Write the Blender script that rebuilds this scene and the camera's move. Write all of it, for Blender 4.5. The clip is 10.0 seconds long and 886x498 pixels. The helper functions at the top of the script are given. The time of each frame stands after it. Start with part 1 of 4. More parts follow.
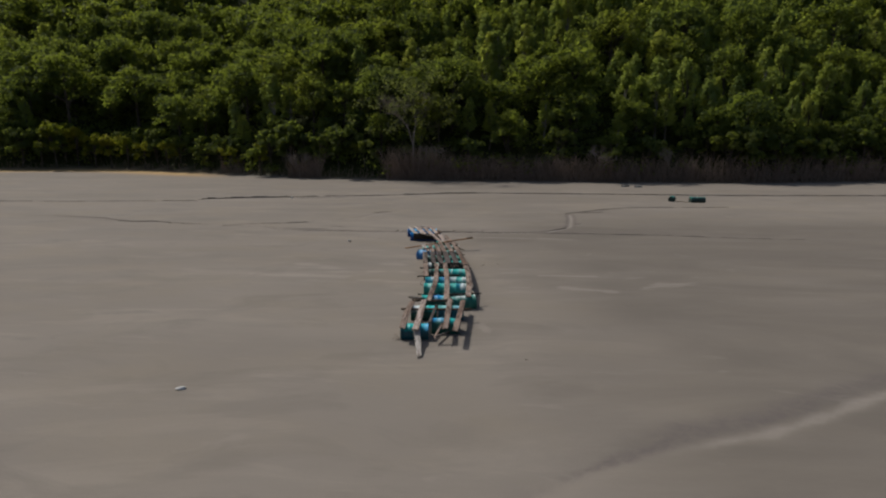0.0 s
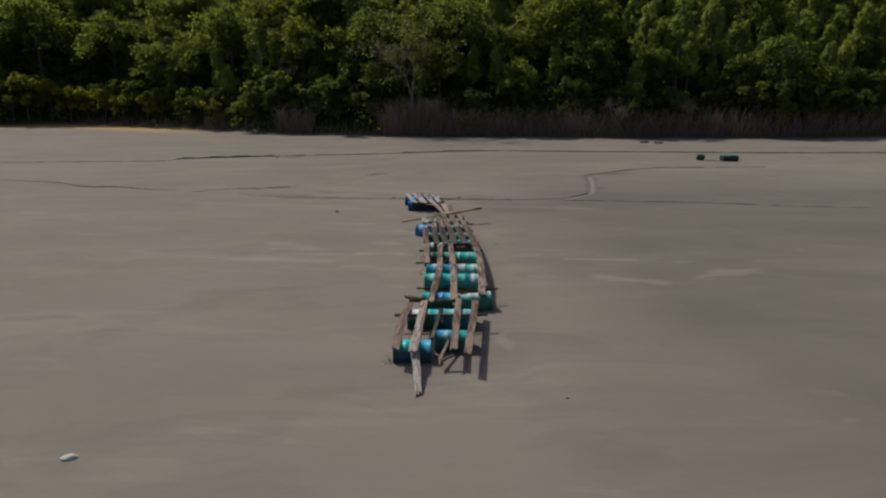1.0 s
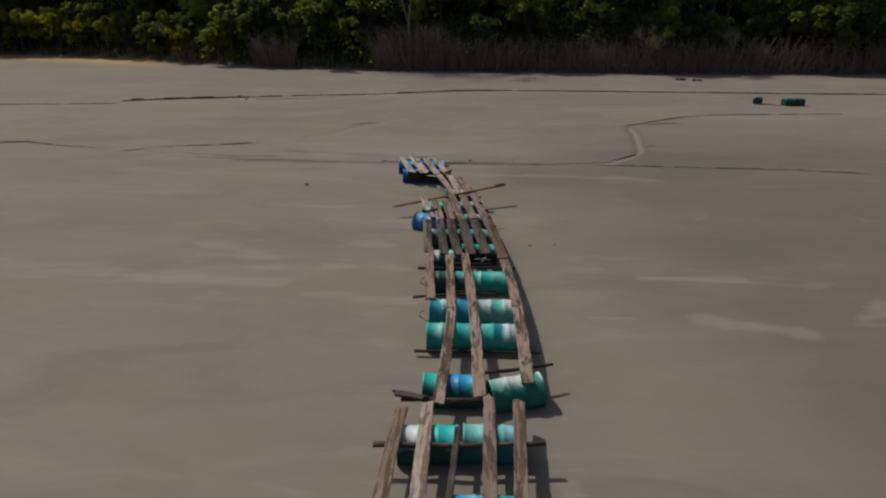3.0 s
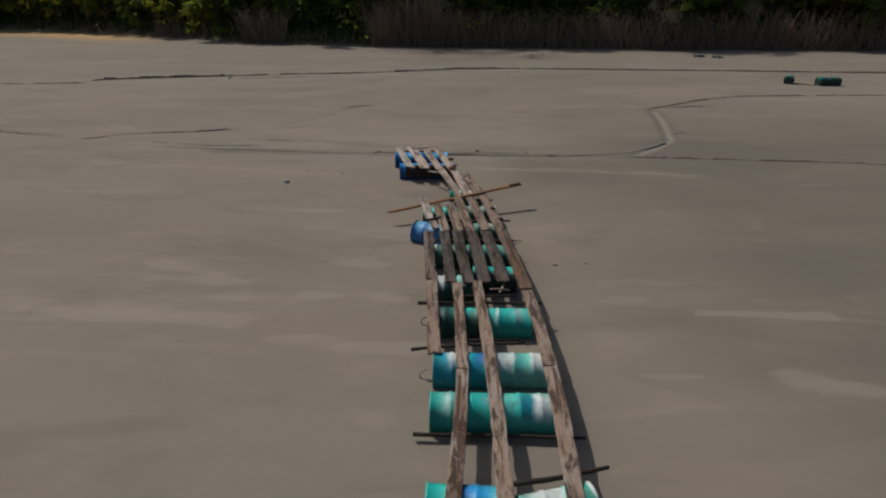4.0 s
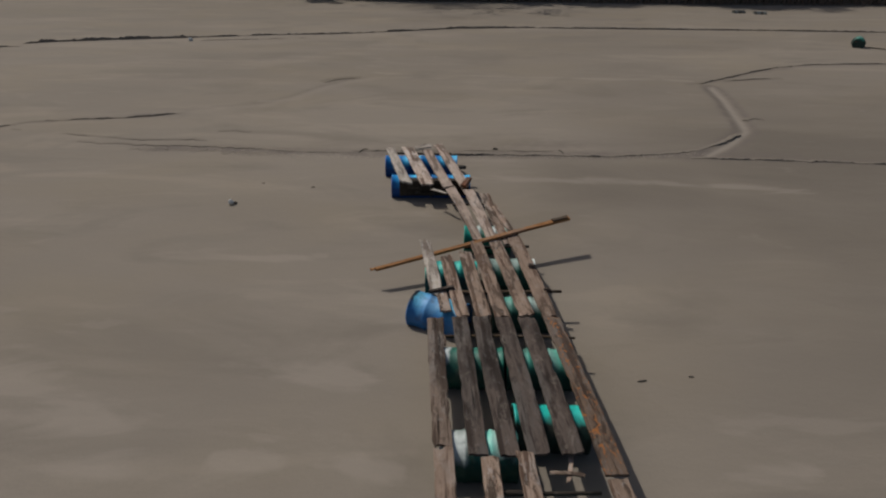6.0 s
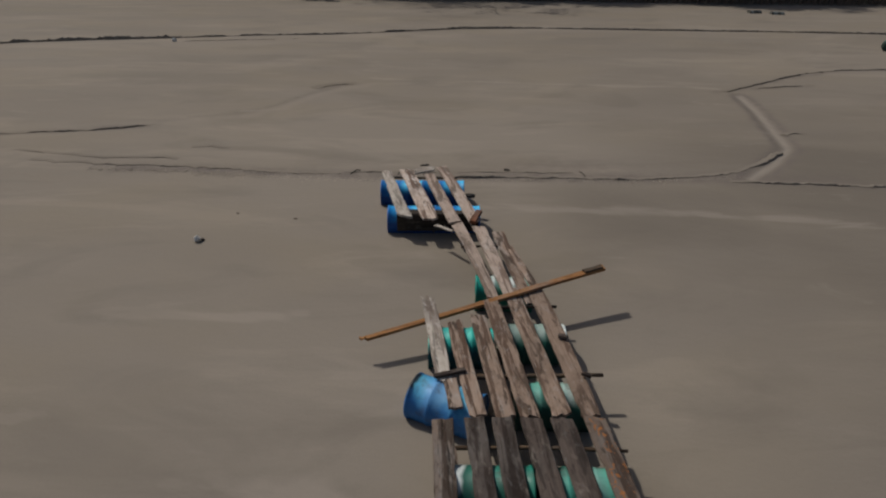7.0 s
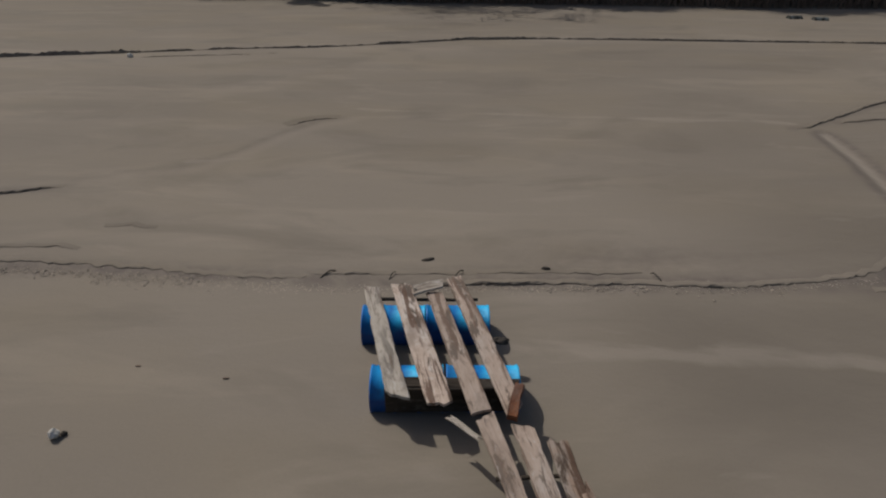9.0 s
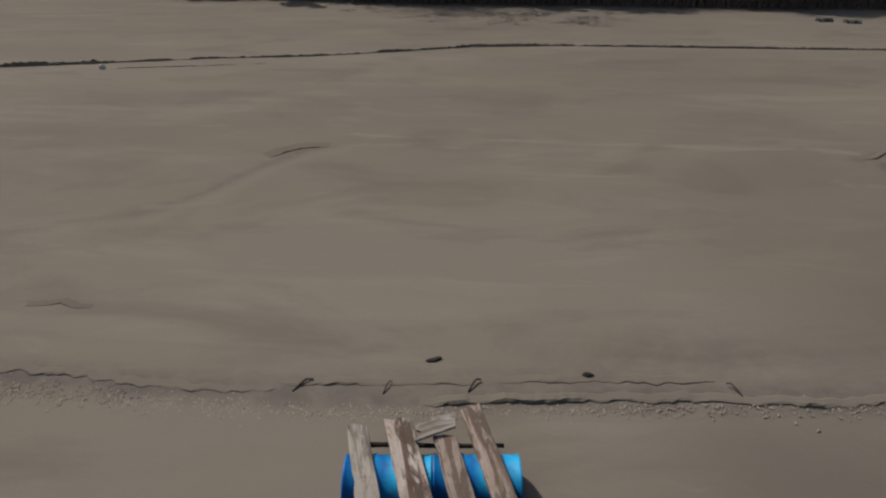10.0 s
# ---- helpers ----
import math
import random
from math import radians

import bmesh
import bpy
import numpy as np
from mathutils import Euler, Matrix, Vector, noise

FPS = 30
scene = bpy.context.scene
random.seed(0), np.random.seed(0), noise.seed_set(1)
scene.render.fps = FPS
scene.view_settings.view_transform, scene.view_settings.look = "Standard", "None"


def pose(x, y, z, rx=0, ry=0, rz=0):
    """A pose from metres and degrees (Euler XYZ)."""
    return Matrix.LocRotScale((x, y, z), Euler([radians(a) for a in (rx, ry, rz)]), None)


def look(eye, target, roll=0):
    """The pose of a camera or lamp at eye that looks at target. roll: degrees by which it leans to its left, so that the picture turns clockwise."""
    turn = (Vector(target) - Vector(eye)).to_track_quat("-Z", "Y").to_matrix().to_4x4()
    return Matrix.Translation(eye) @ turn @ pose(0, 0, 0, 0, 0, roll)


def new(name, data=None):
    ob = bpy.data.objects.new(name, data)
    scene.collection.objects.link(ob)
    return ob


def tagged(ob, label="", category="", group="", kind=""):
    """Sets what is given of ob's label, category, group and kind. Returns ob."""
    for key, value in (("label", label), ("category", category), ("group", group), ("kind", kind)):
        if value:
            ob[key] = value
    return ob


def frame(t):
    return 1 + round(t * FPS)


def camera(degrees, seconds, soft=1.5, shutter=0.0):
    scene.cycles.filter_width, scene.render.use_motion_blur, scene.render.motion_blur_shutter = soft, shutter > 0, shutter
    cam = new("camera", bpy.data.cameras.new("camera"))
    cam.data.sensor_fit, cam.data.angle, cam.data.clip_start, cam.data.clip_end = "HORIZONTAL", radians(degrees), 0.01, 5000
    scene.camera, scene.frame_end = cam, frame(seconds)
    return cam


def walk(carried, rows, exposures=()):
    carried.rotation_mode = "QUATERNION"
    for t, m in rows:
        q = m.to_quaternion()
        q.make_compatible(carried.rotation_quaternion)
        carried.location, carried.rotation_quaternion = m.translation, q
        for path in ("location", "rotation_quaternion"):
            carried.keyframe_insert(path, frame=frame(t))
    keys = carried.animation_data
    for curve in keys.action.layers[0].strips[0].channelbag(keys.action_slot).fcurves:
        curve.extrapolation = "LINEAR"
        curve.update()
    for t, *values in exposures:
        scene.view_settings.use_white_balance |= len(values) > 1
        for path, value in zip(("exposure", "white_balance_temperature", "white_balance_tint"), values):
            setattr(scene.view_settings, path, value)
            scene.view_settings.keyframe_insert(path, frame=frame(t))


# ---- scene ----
cam = camera(76.0, 10.0, soft=2.2)
PATH = [
    (0, (0.667, -2.79, 6.511), (0.623, -0.834, 6.093), 0.2),
    (0.5, (0.547, -0.296, 6.408), (0.502, 1.642, 5.914), 0.1),
    (1, (0.401, 2.162, 6.288), (0.356, 4.078, 5.717), 0.0),
    (1.5, (0.258, 4.458, 6.28), (0.216, 6.347, 5.627), 0.1),
    (2, (0.126, 6.34, 6.234), (0.087, 8.208, 5.521), 0.3),
    (2.5, (0.018, 7.985, 6.186), (-0.021, 9.838, 5.432), 0.2),
    (4, (-0.278, 12.673, 5.774), (-0.313, 14.479, 4.915), 0.2),
    (4.5, (-0.393, 14.118, 5.638), (-0.424, 15.906, 4.743), 0.2),
    (5, (-0.479, 15.508, 5.572), (-0.508, 17.277, 4.639), 0.3),
    (6.5, (-0.72, 19.243, 5.338), (-0.744, 20.974, 4.337), 0.3),
    (7, (-0.801, 20.263, 5.241), (-0.822, 21.996, 4.244), 0.5),
    (7.5, (-0.891, 21.353, 5.194), (-0.908, 23.086, 4.196), 0.6),
    (8, (-0.961, 22.457, 5.177), (-0.978, 24.188, 4.176), 0.5),
    (8.5, (-1.0, 23.725, 5.136), (-1.021, 25.455, 4.133), 0.5),
    (9, (-1.085, 25.072, 5.134), (-1.103, 26.801, 4.13), 0.4),
    (9.5, (-1.164, 26.416, 5.123), (-1.187, 28.143, 4.116), 0.3),
    (10, (-1.237, 27.709, 5.168), (-1.261, 29.432, 4.152), 0.3),
]
walk(cam, [(t, look(eye, target, roll)) for t, eye, target, roll in PATH],
     exposures=[(0.0, -0.60, 6180, 10), (1.5, -0.70, 6320, 10), (3.0, -0.76, 6430, 10), (6.5, -0.82, 6460, 10), (10.0, -0.84, 6460, 10)])

# ---- light ----
SUN_FROM = Vector((-0.66, 0.61, 1.0)).normalized()
world = bpy.data.worlds.new("sky")
scene.world = world
world.use_nodes = True
sky = world.node_tree.nodes.new("ShaderNodeTexSky")
sky.sky_type, sky.sun_disc = "NISHITA", False
sky.dust_density, sky.ozone_density = 3.0, 0.6
sky.sun_elevation = math.asin(SUN_FROM.z)
sky.sun_rotation = math.atan2(SUN_FROM.x, SUN_FROM.y)
world.node_tree.nodes["Background"].inputs["Strength"].default_value = 0.11
world.node_tree.links.new(sky.outputs[0], world.node_tree.nodes["Background"].inputs["Color"])
sun = new("sun", bpy.data.lights.new("sun", "SUN"))
sun.data.energy, sun.data.angle, sun.data.color = 4.35, radians(0.5), (1.0, 0.95, 0.87)
sun.matrix_world = look(SUN_FROM * 60, (0, 0, 0))

# ---- materials ----


class Mat:
    """A node material under construction: short ways to add nodes."""

    def __init__(self, name, rough=0.7, metal=0.0, spec=0.5):
        self.m = bpy.data.materials.new(name)
        self.m.use_nodes = True
        self.t = self.m.node_tree
        self.b = self.t.nodes["Principled BSDF"]
        self.b.inputs["Roughness"].default_value = rough
        self.b.inputs["Metallic"].default_value = metal
        self.b.inputs["Specular IOR Level"].default_value = spec
        self.co = self.t.nodes.new("ShaderNodeTexCoord")
        self.info = self.t.nodes.new("ShaderNodeObjectInfo")

    def put(self, a, b):
        if hasattr(a, "is_output"):
            self.t.links.new(a, b)
        else:
            b.default_value = a

    def noise(self, stretch=(1, 1, 1), scale=1.0, detail=4.0, rough=0.55, warp=0.0, shift=None):
        n = self.t.nodes.new("ShaderNodeMapping")
        n.inputs["Scale"].default_value = stretch
        self.t.links.new(self.co.outputs["Object"], n.inputs["Vector"])
        if shift is not None:
            mul = self.t.nodes.new("ShaderNodeVectorMath")
            mul.operation = "MULTIPLY"
            comb = self.t.nodes.new("ShaderNodeCombineXYZ")
            for k in range(3):
                self.t.links.new(self.info.outputs["Random"], comb.inputs[k])
            self.t.links.new(comb.outputs[0], mul.inputs[0])
            mul.inputs[1].default_value = (shift, shift * 0.7, shift * 1.3)
            self.t.links.new(mul.outputs[0], n.inputs["Location"])
        x = self.t.nodes.new("ShaderNodeTexNoise")
        x.inputs["Scale"].default_value = scale
        x.inputs["Detail"].default_value = detail
        x.inputs["Roughness"].default_value = rough
        x.inputs["Distortion"].default_value = warp
        self.t.links.new(n.outputs[0], x.inputs["Vector"])
        return x.outputs["Fac"]

    def span(self, a, lo, hi, to0=0.0, to1=1.0):
        r = self.t.nodes.new("ShaderNodeMapRange")
        r.inputs[1].default_value, r.inputs[2].default_value = lo, hi
        r.inputs[3].default_value, r.inputs[4].default_value = to0, to1
        self.put(a, r.inputs[0])
        return r.outputs[0]

    def mix(self, f, a, b, how="MIX"):
        x = self.t.nodes.new("ShaderNodeMix")
        x.data_type, x.blend_type = "RGBA", how
        self.put(f, x.inputs[0])
        for v, k in ((a, 6), (b, 7)):
            self.put(v if hasattr(v, "is_output") else (*v, 1.0), x.inputs[k])
        return x.outputs[2]

    def math(self, op, a, b=0.0):
        x = self.t.nodes.new("ShaderNodeMath")
        x.operation = op
        self.put(a, x.inputs[0])
        self.put(b, x.inputs[1])
        return x.outputs[0]

    def attr(self, name):
        x = self.t.nodes.new("ShaderNodeAttribute")
        x.attribute_name = name
        return x.outputs["Fac"]

    def colour(self, c):
        self.put(c if hasattr(c, "is_output") else (*c, 1.0), self.b.inputs["Base Color"])

    def roughness(self, r):
        self.put(r, self.b.inputs["Roughness"])

    def bump(self, h, strength=0.4, distance=0.02):
        x = self.t.nodes.new("ShaderNodeBump")
        x.inputs["Strength"].default_value, x.inputs["Distance"].default_value = strength, distance
        self.put(h, x.inputs["Height"])
        self.t.links.new(x.outputs[0], self.b.inputs["Normal"])


def mud_material(name, tone=1.0, ground=False):
    m = Mat(name, 0.80, spec=0.03)
    base = [c * tone for c in (0.238, 0.206, 0.170)]
    broad = m.noise((0.05, 0.16, 1), 1.0, 5, 0.6, 0.6)
    col = m.mix(m.span(broad, 0.38, 0.66), base, [c * 0.86 for c in base])
    streak = m.noise((0.17, 0.8, 1), 0.75, 7, 0.62, 0.9)
    col = m.mix(m.math("MULTIPLY", m.span(streak, 0.54, 0.64), 0.34), col, [c * t for c, t in zip(base, (1.28, 1.27, 1.25))])
    damp_or_dim = m.noise((0.35, 0.9, 1), 0.6, 5, 0.6, 0.8)
    col = m.mix(m.math("MULTIPLY", m.span(damp_or_dim, 0.52, 0.66), 0.65), col, [c * 0.72 for c in base])
    warm = m.noise((0.25, 0.4, 1), 0.8, 3)
    col = m.mix(m.math("MULTIPLY", m.span(warm, 0.45, 0.7), 0.35), col, [base[0] * 1.02, base[1] * 0.98, base[2] * 0.86])
    grain = m.noise((1, 1, 1), 26.0, 5, 0.7)
    col = m.mix(m.span(grain, 0.3, 0.75, 0.0, 0.16), col, [c * 0.6 for c in base])
    if ground:
        col = m.mix(m.math("MULTIPLY", m.attr("damp_or_dim"), m.span(m.noise((0.10, 0.34, 1), 1.0, 5, 0.6, 0.8), 0.3, 0.6, 0.45, 0.95)), col, [c * 0.64 for c in base])
        col = m.mix(m.math("MULTIPLY", m.attr("wet_or_shade"), m.span(m.noise((1, 1.4, 1), 2.6, 6, 0.65, 0.6), 0.35, 0.62, 0.35, 1.0)), col, (base[0] * 0.60, base[1] * 0.59, base[2] * 0.63))
        col = m.mix(m.math("MULTIPLY", m.attr("silt"), 0.75), col, (0.30, 0.262, 0.222))
        smooth = m.span(m.math("ADD", m.attr("smear"), m.span(m.noise((0.4, 1.5, 1), 0.8, 5, 0.52, 1.0), 0.3, 0.7, -0.75, 0.75)), 0.50, 0.95, 0.0, 0.38)
        col = m.mix(smooth, col, (0.302, 0.262, 0.221))
        col = m.mix(m.math("MULTIPLY", m.attr("sand"), 1.0), col, (0.43, 0.285, 0.125))
        litter = m.mix(m.span(m.noise((1, 1, 1), 1.5, 6), 0.35, 0.7), (0.020, 0.028, 0.008), (0.045, 0.046, 0.018))
        col = m.mix(m.attr("soil"), col, litter)
        m.put(m.span(m.attr("soil"), 0, 1, 0.03, 0.01), m.b.inputs["Specular IOR Level"])
    m.colour(col)
    m.roughness(m.span(damp_or_dim, 0.4, 0.7, 0.85, 0.65))
    m.bump(m.math("ADD", m.noise((1, 1.6, 1), 3.0, 6, 0.6), m.math("MULTIPLY", grain, 0.25)), 0.30, 0.035)
    return m.m


def wood_material(name, light, dark, stain=0.5, rust=0.0):
    """Weathered board along x: fine grain, greyed and dark stretches, knots, splits, dried mud."""
    m = Mat(name, 0.85, spec=0.2)
    grain = m.noise((1.8, 52, 52), 1.0, 8, 0.75, 0.2, shift=40.0)
    col = m.mix(m.span(grain, 0.30, 0.70), dark, light)
    grey = sum(light) / 3
    tone = m.noise((1.1, 2.2, 2.2), 1.0, 4, 0.6, 0.5, shift=25.0)
    col = m.mix(m.span(tone, 0.50, 0.68, 0.0, 0.65), col, (grey * 1.12, grey * 1.03, grey * 0.95))
    gloom = m.noise((0.9, 1.8, 1.8), 1.0, 5, 0.62, 0.6, shift=61.0)
    col = m.mix(m.span(gloom, 0.50, 0.66, 0.0, 0.7), col, [c * 0.62 for c in dark])
    patch = m.noise((1.7, 7, 7), 1.0, 6, 0.64, 0.5, shift=70.0)
    col = m.mix(m.math("MULTIPLY", m.span(patch, 0.54, 0.60), stain), col, [c * 0.22 for c in dark])
    heart = m.noise((0.9, 10, 10), 1.0, 5, 0.62, 0.6, shift=29.0)
    col = m.mix(m.span(heart, 0.525, 0.59, 0.0, 0.4 + 0.55 * stain), col, (dark[0] * 0.34, dark[1] * 0.27, dark[2] * 0.24))
    split = m.noise((0.7, 24, 24), 1.0, 3, 0.5, 0.3, shift=15.0)
    col = m.mix(m.span(split, 0.66, 0.70, 0.0, 0.85), col, [c * 0.15 for c in dark])
    mud = m.noise((5, 9, 9), 1.0, 6, 0.7, 0.6, shift=83.0)
    col = m.mix(m.span(mud, 0.58, 0.70, 0.0, 0.55), col, (0.22, 0.19, 0.158))
    mottle = m.noise((7, 15, 15), 1.0, 5, 0.7, 0.7, shift=47.0)
    col = m.mix(m.span(mottle, 0.36, 0.45, 0.6, 0.0), col, [c * 0.45 for c in dark])
    col = m.mix(m.span(mottle, 0.58, 0.68, 0.0, 0.5), col, (grey * 1.3, grey * 1.24, grey * 1.18))
    if rust:
        spots = m.noise((9, 14, 14), 1.0, 5, 0.65, 0.8, shift=9.0)
        col = m.mix(m.span(spots, 0.57, 0.63, 0.0, rust), col, (0.36, 0.13, 0.03))
    col = m.mix(m.span(m.info.outputs["Random"], 0, 1, 0.0, 0.45), col, [c * 0.6 for c in dark])
    m.colour(col)
    m.bump(m.math("ADD", grain, m.math("ADD", m.math("MULTIPLY", patch, 0.8), m.span(split, 0.66, 0.70, 0.0, -1.2))), 0.7, 0.008)
    return m.m


def drum_material(name, main, second, pale=0.4, amount=0.5):
    """Old painted drum: a main colour, bands of a second one, bleached patches and dried mud."""
    m = Mat(name, 0.42, spec=0.3)
    band = m.noise((3.1, 0.16, 0.16), 1.0, 2, 0.5, 0.0, shift=50.0)
    col = m.mix(m.span(band, 0.48, 0.55, 0.0, amount), main, second)
    faded_or_lit = m.noise((3.0, 0.45, 0.45), 1.0, 3, 0.55, 0.05, shift=90.0)
    col = m.mix(m.math("MULTIPLY", m.span(faded_or_lit, 0.50, 0.565), pale), col, (0.62, 0.66, 0.65))
    dirt = m.noise((4, 4, 4), 1.2, 6, 0.68, 0.4, shift=33.0)
    col = m.mix(m.math("MULTIPLY", m.span(dirt, 0.54, 0.70), 0.6), col, (0.085, 0.075, 0.062))
    m.colour(col)
    m.roughness(m.span(dirt, 0.35, 0.7, 0.38, 0.78))
    m.bump(dirt, 0.15, 0.006)
    return m.m


def painted_drum(name, under, stops, faded_or_lit=(0.55, 0.98), grime=0.55):
    """Old painted drum: bands of paint along its top, shade painted dark on its lower side, dried mud."""
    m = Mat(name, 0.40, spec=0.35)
    sep = m.t.nodes.new("ShaderNodeSeparateXYZ")
    m.t.links.new(m.co.outputs["Object"], sep.inputs[0])
    wander = m.noise((2.5, 4, 4), 1.0, 3, 0.5, 0.2, shift=20.0)
    u = m.span(m.math("ADD", sep.outputs["X"], m.span(wander, 0.3, 0.7, -0.035, 0.035)), -0.44, 0.44)
    ramp = m.t.nodes.new("ShaderNodeValToRGB")
    e = ramp.color_ramp.elements
    while len(e) < len(stops):
        e.new(0.5)
    for el, (at, c) in zip(e, stops):
        el.position = at
        el.color = (*c, 1.0)
    m.put(u, ramp.inputs[0])
    edge_noise = m.noise((3.2, 2.2, 2.2), 1.0, 5, 0.6, 0.3, shift=50.0)
    up = m.math("ADD", m.math("DIVIDE", sep.outputs["Z"], 0.288), m.span(edge_noise, 0.25, 0.75, -0.30, 0.30))
    # shade goes into the colour: dark paint low down, the bright bands high up
    col = m.mix(m.span(up, *faded_or_lit), under, ramp.outputs[0])
    dirt = m.noise((4, 4, 4), 1.2, 6, 0.68, 0.4, shift=33.0)
    col = m.mix(m.math("MULTIPLY", m.span(dirt, 0.53, 0.70), grime), col, (0.085, 0.075, 0.062))
    scuff = m.noise((9, 26, 26), 1.0, 4, 0.6, 0.5, shift=71.0)
    col = m.mix(m.span(scuff, 0.62, 0.72, 0.0, 0.4), col, (0.03, 0.05, 0.05))
    m.colour(col)
    m.roughness(m.span(dirt, 0.35, 0.7, 0.34, 0.75))
    m.bump(dirt, 0.15, 0.006)
    return m.m


def leaf_material(name, low, high, dry=0.0):
    m = Mat(name, 0.7, spec=0.08)
    geo = m.t.nodes.new("ShaderNodeNewGeometry")
    col = m.mix(geo.outputs["Random Per Island"], low, high)
    who = m.math("FRACT", m.math("ADD", m.info.outputs["Random"], m.attr("which")))
    col = m.mix(m.span(who, 0.0, 0.5, 0.7, 0.0), col, [low[0] * 0.55, low[1] * 0.66, low[2] * 1.3])
    col = m.mix(m.span(who, 0.72, 1.0, 0.0, 0.8), col, (high[0] * 1.25, high[1] * 1.12, high[2]))
    stand = m.noise((1, 1, 1), 0.11, 3, 0.5)
    col = m.mix(m.span(stand, 0.40, 0.54, 0.65, 0.0), col, [low[0] * 0.62, low[1] * 0.72, low[2] * 1.5])
    if dry:
        col = m.mix(m.span(m.noise((1, 1, 1), 0.7, 3), 0.5, 0.7, 0.0, dry), col, (0.16, 0.11, 0.045))
    m.colour(col)
    glow = m.t.nodes.new("ShaderNodeBsdfTranslucent")
    m.t.links.new(m.mix(0.6, col, m.mix(0.6, col, (0.44, 0.52, 0.02))), glow.inputs["Color"])
    both = m.t.nodes.new("ShaderNodeMixShader")
    both.inputs[0].default_value = 0.6
    m.t.links.new(m.b.outputs[0], both.inputs[1])
    m.t.links.new(glow.outputs[0], both.inputs[2])
    m.t.links.new(both.outputs[0], m.t.nodes["Material Output"].inputs["Surface"])
    return m.m


def bark_material(name, light, dark):
    m = Mat(name, 0.9, spec=0.15)
    m.colour(m.mix(m.span(m.noise((3, 3, 0.6), 2.0, 5, 0.6, 0.5), 0.35, 0.65), dark, light))
    return m.m


MUD = mud_material("pale_mud", ground=True)
CRUST = mud_material("mud_crust", 0.84)
CRUMB = mud_material("dry_crumbs", 1.4)
WOOD = wood_material("weathered_wood", (0.40, 0.30, 0.232), (0.215, 0.148, 0.108), 0.95)
WOOD_DARK = wood_material("wet_dark_wood", (0.122, 0.094, 0.079), (0.054, 0.041, 0.034), 0.6)
WOOD_PALE = wood_material("bleached_wood", (0.58, 0.47, 0.395), (0.36, 0.275, 0.22), 0.9)
WOOD_WHITE = wood_material("whitened_wood", (0.50, 0.45, 0.39), (0.33, 0.285, 0.24), 0.5)
WOOD_ORANGE = wood_material("orange_wood", (0.43, 0.22, 0.085), (0.27, 0.12, 0.042), 0.5)
WOOD_MID = wood_material("greyed_brown_wood", (0.22, 0.165, 0.13), (0.11, 0.08, 0.06), 0.7)
WOOD_BROWN = wood_material("brown_wood", (0.17, 0.115, 0.07), (0.09, 0.058, 0.034), 0.5)
WOOD_RED = wood_material("reddish_wood", (0.22, 0.085, 0.04), (0.12, 0.045, 0.022), 0.3)
WOOD_RUST = wood_material("rust_stained_wood", (0.20, 0.14, 0.10), (0.09, 0.06, 0.043), 0.7, 0.9)
STICK = wood_material("dark_stick", (0.065, 0.05, 0.038), (0.03, 0.024, 0.018), 0.3)
TEAL, MINT, CHALK = (0.02, 0.47, 0.41), (0.16, 0.62, 0.50), (0.60, 0.65, 0.63)
AZURE, DEEP, NAVY = (0.03, 0.36, 0.66), (0.01, 0.21, 0.27), (0.008, 0.12, 0.36)
SEA, PINE = (0.012, 0.30, 0.23), (0.010, 0.085, 0.062)
# first colour: the blue darkened for the drums' shaded lower side
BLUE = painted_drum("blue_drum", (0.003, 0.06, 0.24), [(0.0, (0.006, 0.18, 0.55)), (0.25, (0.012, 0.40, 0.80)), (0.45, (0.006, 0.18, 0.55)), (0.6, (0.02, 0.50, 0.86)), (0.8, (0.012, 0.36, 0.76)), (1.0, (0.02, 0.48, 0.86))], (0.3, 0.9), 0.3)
GRIMY = drum_material("grimy_drum", (0.022, 0.024, 0.021), (0.026, 0.034, 0.030), 0.15, 0.6)
LEAF = leaf_material("leaves", (0.088, 0.112, 0.028), (0.140, 0.158, 0.036))
LEAF_HIGH = leaf_material("upper_slope_leaves", (0.070, 0.092, 0.024), (0.112, 0.130, 0.031))
LEAF_TALL = leaf_material("tall_tree_leaves", (0.26, 0.30, 0.066), (0.375, 0.405, 0.080))
LEAF_YELLOW = leaf_material("yellow_green_leaves", (0.16, 0.17, 0.016), (0.27, 0.245, 0.024), 0.35)
LEAF_GREY = leaf_material("dusty_leaves", (0.085, 0.078, 0.046), (0.140, 0.126, 0.074))
BARK = bark_material("bark", (0.11, 0.09, 0.07), (0.05, 0.04, 0.03))
BARK_PALE = bark_material("pale_bark", (0.30, 0.27, 0.22), (0.16, 0.14, 0.11))
TWIG = bark_material("dry_twigs", (0.27, 0.20, 0.155), (0.15, 0.108, 0.082))
TWIG_GREY = bark_material("grey_twigs", (0.34, 0.285, 0.235), (0.20, 0.16, 0.13))
STONE_PALE = bark_material("pale_stone", (0.62, 0.60, 0.56), (0.42, 0.40, 0.36))
LUMP = bark_material("clod", (0.075, 0.065, 0.055), (0.035, 0.03, 0.027))
METAL = Mat("rusty_iron", 0.6, 0.7)
METAL.colour(METAL.mix(METAL.noise((1, 1, 1), 20), (0.10, 0.06, 0.04), (0.22, 0.16, 0.12)))
METAL = METAL.m

# ---- shared builders ----


def mesh_of(name, verts, faces, material, smooth=False):
    me = bpy.data.meshes.new(name)
    me.from_pydata([tuple(map(float, v)) for v in verts], [], faces)
    me.materials.append(material)
    if smooth:
        me.polygons.foreach_set("use_smooth", [True] * len(me.polygons))
    me.update()
    return me


